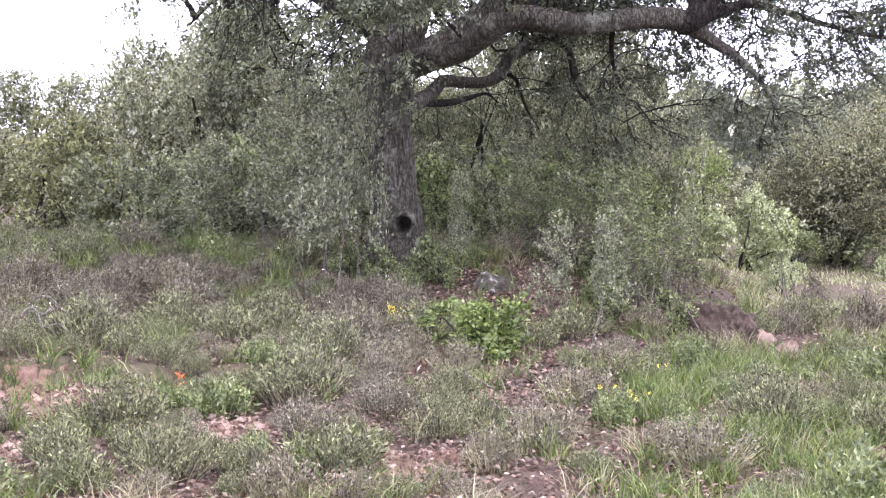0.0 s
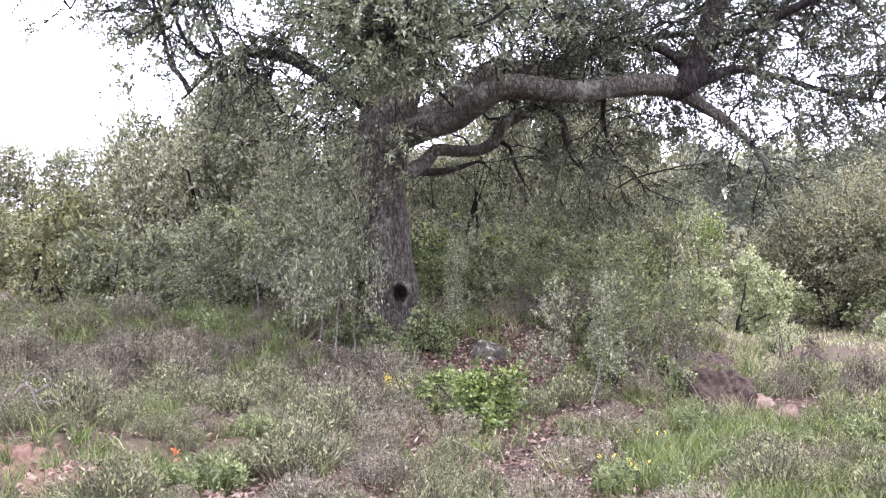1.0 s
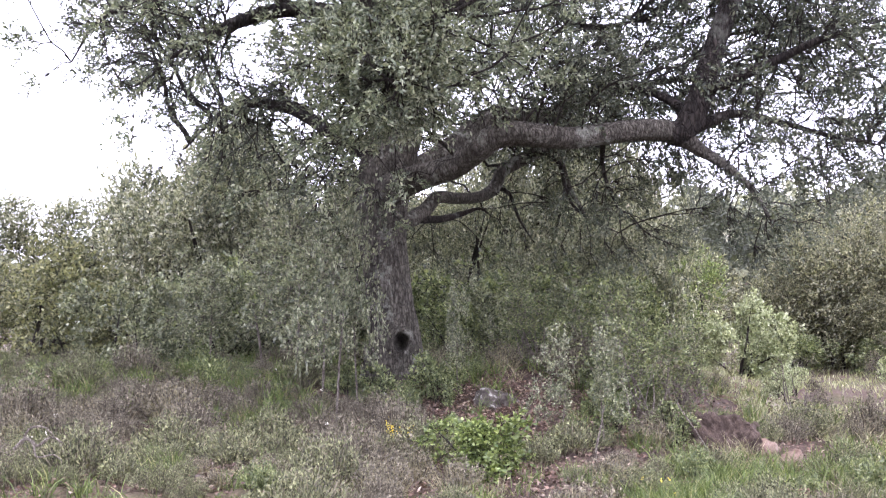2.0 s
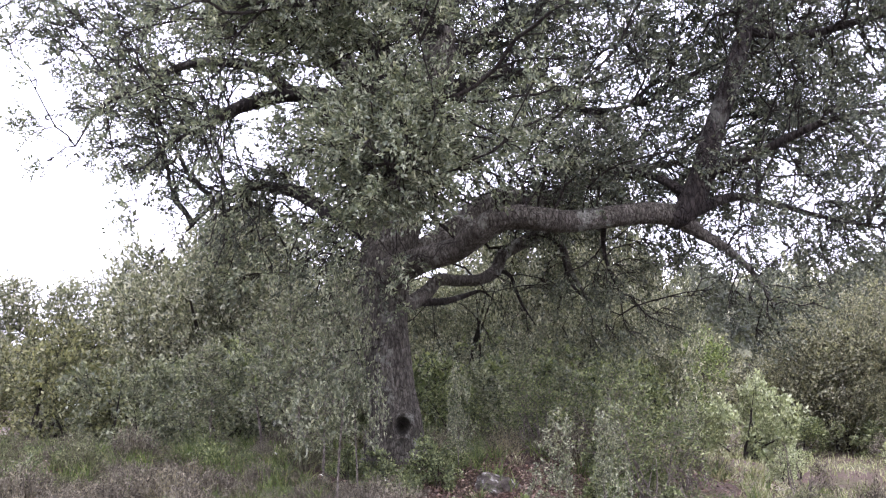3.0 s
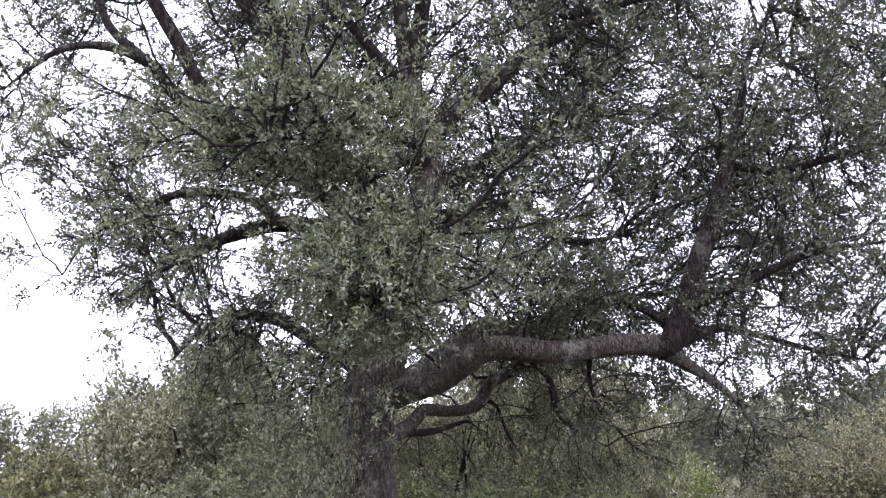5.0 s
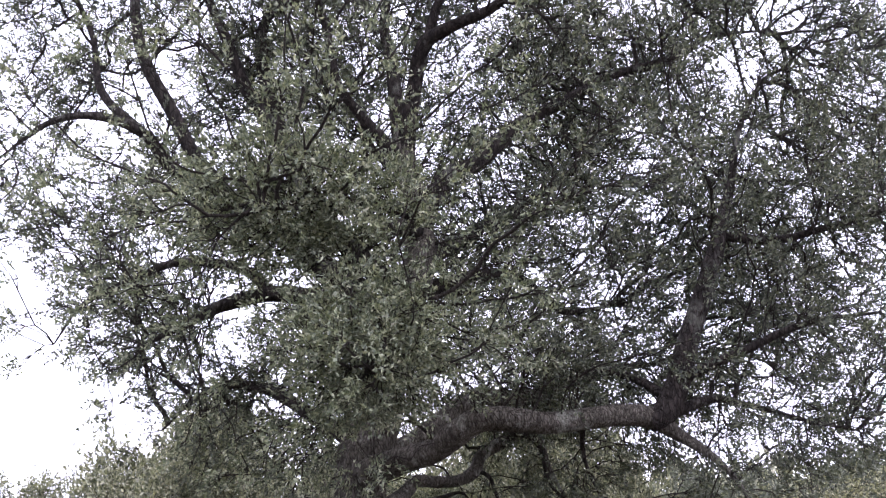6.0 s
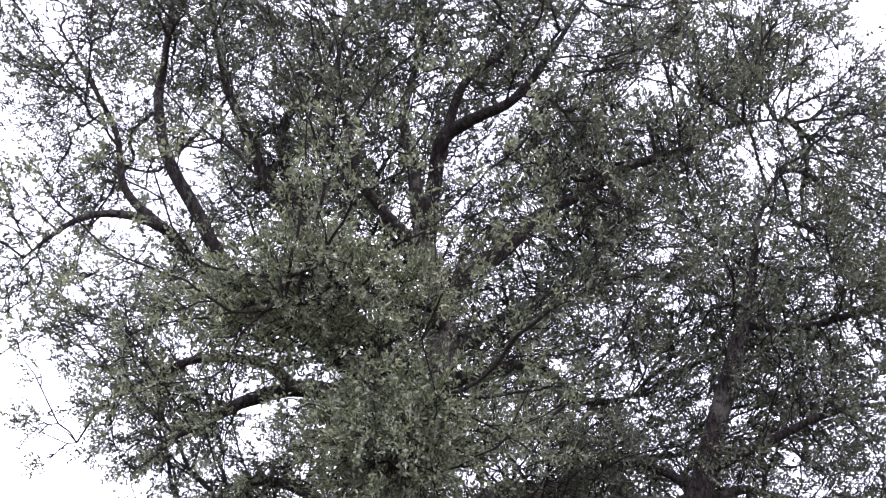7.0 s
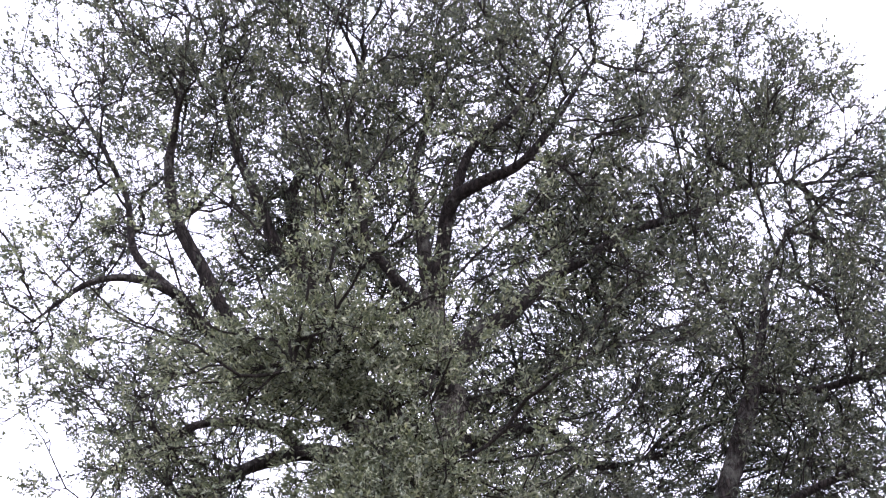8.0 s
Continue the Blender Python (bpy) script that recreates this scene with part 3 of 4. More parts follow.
def sprays(geo_wood, geo_leaf, ends, ways, count, leaves, size, spread, droop=0.15, leaf_l=0.048, leaf_w=0.021, first=0.15, thick=0.0034):
    """At every shoot's end a spray of thin twigs set with leaves."""
    n = len(ends)
    at = np.repeat(ends, count, 0)
    way = unit(np.repeat(unit(ways), count, 0) * 0.75 + rand_dirs(n * count) * spread + [0, 0, -droop])
    ln = size * rng.uniform(0.45, 1.15, n * count)
    tip = at + way * ln[:, None]
    side = unit(np.cross(way, rand_dirs(len(way)))) * thick
    up = np.cross(side, way)
    v = np.stack([at + side, at - side * 0.5 + up * 0.87, at - side * 0.5 - up * 0.87, tip], 1).reshape(-1, 3)
    b = np.arange(len(at))[:, None] * 4
    geo_wood.add(v, tris=np.concatenate([b + [0, 1, 3], b + [1, 2, 3], b + [2, 0, 3]]))
    m = len(at) * leaves
    f = rng.uniform(first, 1.02, m)
    lp = np.repeat(at, leaves, 0) + np.repeat(tip - at, leaves, 0) * f[:, None] + rng.normal(size=(m, 3)) * 0.012
    lw = np.repeat(way, leaves, 0) * 0.75 + rand_dirs(m) * 0.85 + [0, 0, 0.1]
    k = rng.uniform(0.65, 1.25, m)
    add_leaves(geo_leaf, lp, lw, leaf_l * k, leaf_w * k)


def build_oak():
    oak = new("holm_oak")
    oak.location = (0, 0, 0)
    tagged(oak, "old broad holm oak with dark furrowed trunk and dense grey-green crown", "tree")
    names = list(BOUGHS)
    paths = [smooth_path(BOUGHS[k], 0.10) for k in names]
    n_t = 5950
    cand = np.column_stack([rng.uniform(-4.9, 6.4, 90000), rng.uniform(9.2, 18.0, 90000), rng.uniform(1.6, 11.6, 90000)])
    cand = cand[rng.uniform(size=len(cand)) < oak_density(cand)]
    targets = cand[:n_t]
    # more at the hanging front sprays and round the limbs' ends
    extra = rand_dirs(400) * rng.uniform(0.2, 1.35, (400, 1)) ** 0.6
    targets = np.concatenate([targets, extra[:190] * [0.60, 1.0, 0.50] + [-0.40, 11.2, 3.98], extra[190:350] * [1.1, 0.9, 0.5] + [-1.1, 11.5, 5.45]])
    for n, radii, centre in ((420, (2.5, 1.5, 2.0), (2.0, 15.3, 7.1)), (200, (1.8, 1.6, 1.2), (2.3, 14.6, 9.1)), (130, (1.8, 1.6, 1.0), (-0.8, 14.8, 8.2)), (70, (0.9, 0.7, 0.45), (1.0, 12.6, 4.3)), (16, (1.6, 1.0, 0.5), (2.0, 15.6, 3.2)), (280, (1.7, 2.0, 0.9), (-1.5, 13.5, 9.9)), (80, (1.3, 1.6, 1.2), (4.2, 13.3, 5.8)), (16, (0.5, 0.7, 0.4), (3.2, 12.5, 2.85)), (100, (1.2, 1.5, 0.9), (-1.2, 13.8, 8.6)), (14, (1.5, 0.9, 0.9), (-1.3, 12.5, 3.3)), (14, (0.5, 0.4, 0.6), (-0.80, 12.6, 2.6))):
        ball = rand_dirs(n) * rng.uniform(0.1, 1, (n, 1)) ** 0.4
        targets = np.concatenate([targets, ball * radii + centre])
    for k, p in zip(names, paths):
        if k != "trunk":
            end = p[len(p) // 2:, :3]
            at = end[rng.integers(0, len(end), 26)] + rng.normal(size=(26, 3)) * 0.28
            targets = np.concatenate([targets, at])
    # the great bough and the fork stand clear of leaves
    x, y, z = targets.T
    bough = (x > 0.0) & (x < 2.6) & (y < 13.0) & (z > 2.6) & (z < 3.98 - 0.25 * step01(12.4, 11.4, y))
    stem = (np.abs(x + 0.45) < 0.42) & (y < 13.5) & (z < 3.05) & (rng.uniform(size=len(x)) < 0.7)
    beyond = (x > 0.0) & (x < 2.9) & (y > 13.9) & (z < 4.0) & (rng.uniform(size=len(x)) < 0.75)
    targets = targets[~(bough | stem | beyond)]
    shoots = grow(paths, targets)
    # the trunk, with its buttresses and the open knot hole
    g = Geo()
    fine = smooth_path(BOUGHS["trunk"], 0.035)
    tube(g, fine, 72, 0.07, 17)
    v = g.v[0]
    foot = np.exp(-np.maximum(v[:, 2] - 1.05, 0) / 0.22)
    ang = np.arctan2(v[:, 1] - 13.5, v[:, 0] + 0.5)
    out = np.stack([np.cos(ang), np.sin(ang), np.zeros(len(v))], -1)
    v += out * (foot * 0.09 * (np.sin(ang * 5 + 0.6) + 0.5 * np.sin(ang * 3 - 1)))[:, None]
    front = v[:, 1] < 13.45
    d = np.hypot((v[:, 0] - HOLE[0]) / 0.85, v[:, 2] - HOLE[2])
    inward = np.where(front, 0.24 * np.exp(-(d / 0.075) ** 4) - 0.075 * np.exp(-((d - 0.125) / 0.034) ** 2), 0)
    slit = np.where(front & (v[:, 2] < HOLE[2]), 0.11 * np.exp(-((v[:, 0] - HOLE[0] + 0.03) / 0.04) ** 2) * np.exp(-(HOLE[2] - v[:, 2]) / 0.28), 0)
    v[:, 1] += inward + slit
    trunk = part("trunk", g, BARK, oak, "dark furrowed trunk with an open knot hole", True)
    limb_ob = {}
    for i, k in enumerate(names):
        if k == "trunk":
            limb_ob[i] = trunk
            continue
        g = Geo()
        tube(g, smooth_path(BOUGHS[k], 0.05), 20, 0.09, 7)
        # all but three low boughs get the bark with backlit shade in its colour
        limb_ob[i] = part("limb", g, BARK if k in ("main", "second", "lower") else BACKLIT_BARK, oak, "", True)
    # pale lichened dead twigs below the fork and round the stub
    for i in range(26):
        a = np.array(((-0.85, 13.25, 3.75), (-1.0, 12.85, 4.95), (-0.2, 12.95, 5.2))[i % 3]) + rng.normal(size=3) * [0.22, 0.2, 0.14]
        way = unit(rng.normal(size=(1, 3)) * [0.9, 0.6, 0.6] + [[0, -0.35, -0.55]])[0]
        ln, r = rng.uniform(0.3, 0.75), rng.uniform(0.005, 0.010)
        rows = [(*(a + way * ln * f + rng.normal(size=3) * 0.07 * f + np.array([0, 0, 0.12 * math.sin(f * 4)])), r * (1.1 - f)) for f in (0.0, 0.25, 0.5, 0.75, 1.0)]
        g = Geo()
        tube(g, smooth_path(rows, 0.05), 6, 0.08)
        part("dead_twig", g, PALE_TWIG, oak, "", True)
    wood = {}
    ends, ways = {}, {}
    for own, path in shoots:
        w = wood.setdefault(own, Geo())
        tube(w, path, 5 if path[0, 3] > 0.012 else 4)
        ends.setdefault(own, []).append(path[-1, :3])
        out = unit((path[-1, :3] - CROWN_HEART)[None])[0]
        ways.setdefault(own, []).append(unit((path[-1, :3] - path[-2, :3])[None])[0] * 0.7 + out * 0.8)
        if len(path) > 4:
            ends[own].append(path[len(path) * 2 // 3, :3])
            ways[own].append(rng.normal(size=3) * 0.5 + out)
    for own in wood:
        at, way = np.array(ends[own]), np.array(ways[own])
        # fresh: near-side sprays, which get the leaf colour with light painted in
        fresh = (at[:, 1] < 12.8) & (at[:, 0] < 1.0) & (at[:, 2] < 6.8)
        for near, name, material, count, leaves, size in ((False, "foliage", OAK_LEAF, 7, 12, 0.40), (True, "lit_foliage", OAK_FRONT, 7, 13, 0.36)):
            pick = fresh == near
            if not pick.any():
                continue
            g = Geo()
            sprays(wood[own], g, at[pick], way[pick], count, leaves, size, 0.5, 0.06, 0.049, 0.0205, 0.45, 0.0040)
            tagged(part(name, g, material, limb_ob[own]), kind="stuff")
        tagged(part("twig_mass", wood[own], TWIG, limb_ob[own]), kind="stuff")


build_oak()


# ------------------------------------------------------------------ bushes and smaller trees
def bush(name, label, category, width, height, leaves, material, wood=TWIG, leaf=(0.05, 0.025), stems=7, seed=1, gaps=0.3, trunk=0.0, group="", low=0.5, twig=1.0, thick=1.0):
    """A bush or small tree standing at the origin: stems that fork, sprays of leaves in uneven clumps."""
    global rng
    keep, rng = rng, np.random.default_rng(seed)
    root = new(name)
    tagged(root, label, category, group)
    gw, gl = Geo(), Geo()
    count = max(6, int(8 + 2 * width))
    lobes = rng.uniform(-1, 1, (count, 3)) * [0.62, 0.62, 0.36] + [0, 0, low]
    lobes[:, :2] *= (1.15 - 0.75 * np.clip(lobes[:, 2:] - 0.3, 0, 1))
    size = rng.uniform(0.24, 0.46, count)
    n = max(40, leaves // 28)
    pick = rng.integers(0, count, n * 3)
    p = lobes[pick] + rand_dirs(n * 3) * [1, 1, 0.75] * (size[pick] * rng.uniform(0.3, 1.0, n * 3) ** 0.5)[:, None]
    q = p * [width * 0.5, width * 0.5, height * 0.95]
    ok = (q[:, 2] > 0.03 * height + trunk * 0.6) & (wobble(q[:, 0] * 2.2 / width + seed, q[:, 2] * 2.2 / width + q[:, 1], 2.7) > -1 + gaps)
    q = q[ok][:n]
    top = np.array([0, 0, trunk])
    for i in range(stems):
        g = Geo()
        tgt = q[rng.integers(len(q))]
        mid = top * 0.7 + tgt * 0.45 + rng.normal(size=3) * 0.05 * width
        r = (0.010 * height + 0.004) * thick
        foot = rng.normal(size=3) * [0.06, 0.06, 0] * width * (0.3 if trunk else 1) + [0, 0, -0.08]
        tube(g, smooth_path([(*foot, r * 1.5), (*(foot * 0.5 + mid * 0.5 + rng.normal(size=3) * 0.03 * width), r * 1.2), (*mid, r), (*tgt, r * 0.25)], 0.12 * height), 6, 0.06)
        part("stem", g, wood, root, smooth=True)
    way = q - np.array([0, 0, height * 0.3])
    sprays(gw, gl, q, way, 4, 7, (0.055 * (width + height) + 0.03) * twig, 0.8, 0.05, leaf[0], leaf[1])
    tagged(part("twig_mass", gw, wood, root), kind="stuff")
    tagged(part("foliage", gl, material, root), kind="stuff")
    rng = keep
    return root


def place(ob, x, y, turn=0.0, scale=(1, 1, 1), dz=0.0):
    ob.matrix_world = Matrix.Translation(on_ground(x, y, dz)) @ pose(0, 0, 0, 0, 0, turn) @ Matrix.Diagonal((*scale, 1))
    return ob


def copy_at(ob, x, y, turn=0.0, scale=(1, 1, 1), dz=0.0, label=""):
    c = copy_thing(ob, Matrix())
    return tagged(place(c, x, y, turn, scale, dz), label)


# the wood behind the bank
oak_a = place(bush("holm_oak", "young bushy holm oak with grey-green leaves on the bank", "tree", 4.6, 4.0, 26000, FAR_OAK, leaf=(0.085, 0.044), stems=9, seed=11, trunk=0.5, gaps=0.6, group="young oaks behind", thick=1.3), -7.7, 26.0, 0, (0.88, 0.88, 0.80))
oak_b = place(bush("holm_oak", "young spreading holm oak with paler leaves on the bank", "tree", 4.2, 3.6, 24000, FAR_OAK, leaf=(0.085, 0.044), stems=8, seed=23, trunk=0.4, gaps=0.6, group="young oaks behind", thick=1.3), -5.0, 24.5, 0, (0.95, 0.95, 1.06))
for k, x, y, turn, w, h in ((0, -3.8, 23.5, 70, 0.95, 1.06), (1, -1.6, 26.0, 140, 1.0, 1.1), (0, -11.5, 25.5, 200, 0.9, 0.5), (1, -4.6, 28.5, 100, 1.1, 1.35), (0, -6.3, 29.0, 20, 0.85, 0.92), (1, -2.2, 22.5, 200, 0.75, 0.9), (0, -0.2, 30.0, 33, 1.0, 0.8),
                            (1, 1.5, 21.2, 250, 0.75, 1.12), (0, 2.6, 21.8, 20, 0.60, 1.04), (1, 3.6, 22.3, 300, 0.46, 0.98), (0, 0.4, 19.5, 310, 0.55, 0.62), (1, 2.5, 19.2, 80, 0.5, 0.66), (1, 1.6, 26.5, 10, 1.0, 1.2), (0, 3.4, 28.0, 170, 0.62, 0.85)):
    copy_at((oak_a, oak_b)[k], x, y, turn, (w, w, h))

# the grey-brown tree beyond the field
brown = place(bush("olive_tree", "grey-brown leafy tree standing beside the field", "tree", 4.4, 3.9, 48000, OLIVE_LEAF, leaf=(0.066, 0.034), stems=5, seed=34, trunk=0.1, group="trees by the field", low=0.40, thick=0.6, gaps=0.4), 8.1, 26.5)
copy_at(brown, 11.0, 27.5, 120, (1, 1, 0.95))
copy_at(brown, 9.4, 25.6, 260, (0.7, 0.7, 0.62))
copy_at(brown, 7.7, 27.8, 300, (0.6, 0.6, 0.8))
copy_at(brown, 13.5, 30, 220, (1.2, 1.2, 1.15))
copy_at(brown, 9.6, 29, 220, (1.0, 1.0, 1.02))
yellow = place(bush("shrub", "large olive-yellow leafy shrub on the bank", "shrub", 2.5, 2.0, 12000, YELLOW_OAK, leaf=(0.068, 0.034), seed=41, group="tall shrubs", low=0.42), -5.4, 17.2)
copy_at(yellow, -7.2, 18.4, 90, (1, 1, 1.0))
grey = place(bush("shrub", "grey-green oak shrub with stiff leaves", "shrub", 1.6, 1.15, 5600, OAK_YOUNG, leaf=(0.062, 0.032), seed=43, group="oak shrubs", low=0.42), -3.85, 15.6)
for x, y, turn, w, h in ((-2.9, 16.6, 60, 1.0, 1.15), (-4.6, 18.5, 170, 1.2, 1.2), (-1.9, 16.2, 100, 0.9, 1.0), (-1.6, 18.0, 10, 1.2, 1.3), (0.6, 16.8, 250, 0.95, 0.9), (1.9, 15.8, 300, 0.9, 0.95), (-2.9, 19.5, 300, 1.3, 1.4)):
    copy_at(grey, x, y, turn, (w, w, h))
green = place(bush("shrub", "mid-green leafy shrub in the wood's edge", "shrub", 1.7, 1.5, 5600, GREEN_SCRUB, leaf=(0.066, 0.034), seed=47, group="green shrubs", low=0.45), -2.5, 18.0)
for x, y, turn, w, h in ((-0.3, 17.5, 60, 1.1, 1.0), (0.9, 17.8, 170, 1.1, 1.0), (2.2, 17.3, 100, 1.0, 0.9), (2.7, 18.2, 10, 0.9, 0.9), (-3.7, 20.5, 250, 1.2, 1.1), (0.2, 16.0, 20, 0.6, 0.6), (1.2, 15.4, 40, 0.6, 0.55), (7.0, 25.2, 10, 0.8, 0.6), (8.6, 25.0, 90, 0.9, 0.6), (10.0, 25.4, 190, 0.9, 0.7)):
    copy_at(green, x, y, turn, (w, w, h))
place(bush("shrub", "pale silvery-green rounded shrub at the field's edge", "shrub", 2.2, 1.65, 13000, PALE, leaf=(0.08, 0.042), seed=53, low=0.38, gaps=0.1), 5.35, 23.2, 0, (0.82, 0.82, 0.92))
place(bush("shrub", "bright fresh-green tall shrub beyond the field", "shrub", 2.0, 2.7, 11000, FRESH, leaf=(0.08, 0.035), seed=59, low=0.5), 6.5, 33.0)
blue = place(bush("shrub", "bluish-grey rounded shrub beyond the field", "shrub", 1.9, 1.7, 9000, THYME, leaf=(0.07, 0.03), seed=61, low=0.5), 7.6, 31.0)
copy_at(blue, 9.5, 48.0, 40, (2.2, 2.2, 2.0), label="dark bluish-grey shrub on the far slope")
pine = place(bush("pine_tree", "dark pine on the far hillside", "tree", 7.0, 8.0, 9000, PINE, leaf=(0.35, 0.12), seed=67, trunk=1.5, group="far pines", low=0.55), 14.0, 72.0, 0, (0.75, 0.75, 0.7))
for x, y, turn, w in ((19.5, 72, 90, 1.0), (16, 80, 190, 1.1), (24, 76, 250, 1.1), (11, 88, 300, 1.2), (30, 85, 20, 1.2), (5, 80, 20, 1.0), (-2, 82, 70, 1.0)):
    copy_at(pine, x, y, turn, (w, w, w * 0.8))


def far_woods():
    g = Geo()
    for i in range(420):
        y = rng.uniform(70, 190)
        x = rng.uniform(-0.45, 0.45) * y + 6
        r = rng.uniform(1.2, 3.0)
        n = 90
        p = rand_dirs(n) * [r, r, r * 0.9] * rng.uniform(0.6, 1.0, (n, 1)) + [x, y, float(ground_z(x, y)) + r * 0.7]
        add_leaves(g, p, rand_dirs(n), 0.9 * r * 0.45, 0.5 * r * 0.45)
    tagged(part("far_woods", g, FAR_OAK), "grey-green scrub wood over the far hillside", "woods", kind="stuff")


far_woods()

# ------------------------------------------------------------------ bare patches, rocks and stones
def bare_patch(label, material, x, y, rx, ry, turn=0.0, seed=1, crumb=0.024):
    r = np.random.default_rng(seed)
    ph = r.uniform(0, 6.28, 6)
    g = Geo()
    rings, sides = 18, 60
    a = np.arange(sides) / sides * 2 * np.pi
    edge = 1 + 0.16 * np.sin(3 * a + ph[0]) + 0.12 * np.sin(5 * a + ph[1]) + 0.07 * np.sin(9 * a + ph[2]) + 0.05 * np.sin(17 * a + ph[3])
    f = np.linspace(0, 1, rings)[:, None]
    u, w = f * edge * np.cos(a) * rx, f * edge * np.sin(a) * ry
    c, s_ = math.cos(radians(turn)), math.sin(radians(turn))
    X, Y = x + u * c - w * s_, y + u * s_ + w * c
    Z = ground_z(X, Y) + 0.022 - 0.06 * f ** 5 + r.normal(size=X.shape) * crumb
    i, j = np.meshgrid(np.arange(rings - 1), np.arange(sides), indexing="ij")
    j2 = (j + 1) % sides
    g.add(np.stack([X, Y, Z], -1).reshape(-1, 3), quads=np.stack([i * sides + j, i * sides + j2, (i + 1) * sides + j2, (i + 1) * sides + j], -1).reshape(-1, 4))
    tagged(part("ground", g, material, smooth=True), label, "ground", kind="structure")


BARE = [(-2.55, 8.65, 0.80, 0.42, -25), (-1.22, 7.75, 0.34, 0.26, 10), (-0.12, 7.15, 0.42, 0.30, 0), (-2.5, 7.35, 0.30, 0.25, 0), (2.75, 7.5, 0.35, 0.4, 0)]
for i, (x, y, rx, ry, turn) in enumerate(BARE):
    bare_patch("bare patch of crumbly red clay with stones", CLAY, x, y, rx, ry, turn, 100 + i)
bare_patch("pale sandy track across the field", SAND, 5.9, 17.1, 1.3, 0.7, 15, 120)
bare_patch("pale stony bare ground at the field's edge", SAND, 4.4, 15.9, 1.2, 0.55, 30, 121)
bare_patch("dark leaf-strewn earth under the oak", CUTSOIL, 0.75, 12.7, 1.05, 0.85, 0, 123)
bare_patch("dark leaf-strewn earth on the bank", CUTSOIL, 0.62, 9.2, 0.75, 0.75, 0, 124)
bare_patch("dark leaf-strewn earth below the thicket", CUTSOIL, 1.75, 10.9, 0.75, 0.35, 0, 125)


def stone_mesh(name, seed, sx, sy, sz, cuts=7, rough=0.08, level=3):
    bm = bmesh.new()
    bmesh.ops.create_icosphere(bm, subdivisions=level, radius=1.0)
    r = random.Random(seed)
    planes = []
    for _ in range(cuts):
        v = Vector((r.gauss(0, 1), r.gauss(0, 1), r.gauss(0, 0.9))).normalized()
        planes.append((v, r.uniform(0.68, 0.92)))
    off = Vector((seed * 1.7, seed * 0.9, seed * 2.3))
    for v in bm.verts:
        p = v.co.copy()
        for n_, d in planes:
            over = p.dot(n_) - d
            if over > 0:
                p -= n_ * over * 0.92
        p *= 1 + rough * noise.noise(p * 2.2 + off) + rough * 0.5 * noise.noise(p * 6.0 + off) + rough * 0.25 * noise.noise(p * 14 + off)
        v.co = Vector((p.x * sx, p.y * sy, p.z * sz))
    me = bpy.data.meshes.new(name)
    bm.to_mesh(me)
    bm.free()
    return me


def rock(name, label, material, seed, size, x, y, dz, turn=0, tip=0, level=4, rough=0.2, smooth=True):
    me = stone_mesh(name, seed, *size, cuts=5, level=level, rough=rough)
    if smooth:
        me.polygons.foreach_set("use_smooth", np.ones(len(me.polygons), dtype=bool))
    me.materials.append(material)
    ob = new(name, me)
    ob.matrix_world = Matrix.Translation(on_ground(x, y, dz)) @ pose(0, 0, 0, 0, tip, turn)
    return tagged(ob, label, "rock")


rock("boulder", "weathered grey limestone boulder with pale lichen under the oak", ROCK, 5, (0.29, 0.24, 0.19), 0.54, 12.7, -0.03, 20, 26)
rock("boulder", "small reddish boulder in the grassy bank", STONE, 9, (0.11, 0.10, 0.13), 2.95, 10.95, 0.06, 40, 10)
rock("boulder", "low brown stone slab beside the broken earth", STONE, 14, (0.16, 0.12, 0.10), 2.85, 11.6, 0.03, 10, 5)


def earth_mound(x, y):
    """A low hummock whose front has broken away, showing furrowed dark earth."""
    bm = bmesh.new()
    bmesh.ops.create_icosphere(bm, subdivisions=5, radius=1.0)
    for v in bm.verts:
        p = v.co.copy()
        if p.y < -0.35:
            p.y = -0.35 + (p.y + 0.35) * 0.25 - 0.12 * (1 - p.z)
            p.y += 0.06 * math.sin(p.x * 27 + p.z * 13 + noise.noise(p * 3) * 3) * (0.4 + 0.6 * abs(p.z)) + 0.06 * noise.noise(p * 11)
        p *= 1 + 0.14 * noise.noise(p * 3.1) + 0.09 * noise.noise(p * 8.0) + 0.05 * noise.noise(p * 19.0)
        v.co = Vector((p.x * 0.40 * (1 + 0.2 * noise.noise(p * 1.5)), p.y * 0.36, p.z * 0.26 + 0.02 * noise.noise(p * 7)))
    me = bpy.data.meshes.new("earth_mound")
    bm.to_mesh(me)
    bm.free()
    me.polygons.foreach_set("use_smooth", np.ones(len(me.polygons), dtype=bool))
    me.materials.append(CUTSOIL)
    ob = new("earth_mound", me)
    ob.matrix_world = Matrix.Translation(on_ground(x, y, 0.0)) @ pose(0, 0, 0, 0, 12, -8) @ Matrix.Diagonal((1.0, 1.0, 1.15, 1))
    tagged(ob, "broken hummock of dark furrowed earth with grass on top", "mound")
    g = Geo()
    n = 420
    a, f = rng.uniform(0, 6.283, n), np.sqrt(rng.uniform(0, 1, n))
    u, w = np.cos(a) * f * 0.36, 0.10 + np.sin(a) * f * 0.22
    h = 0.24 * np.sqrt(np.clip(1 - (u / 0.42) ** 2 - (w / 0.40) ** 2, 0.02, 1))
    add_blades(g, np.stack([u, w, h - 0.01], -1), rng.normal(size=(n, 3)) * [0.5, 0.5, 0] + [0, -0.2, 1], rng.uniform(0.05, 0.13, n), 0.006, 0.6)
    tagged(part("turf", g, GRASS, ob, "short green grass"), kind="stuff")


earth_mound(2.50, 11.65)

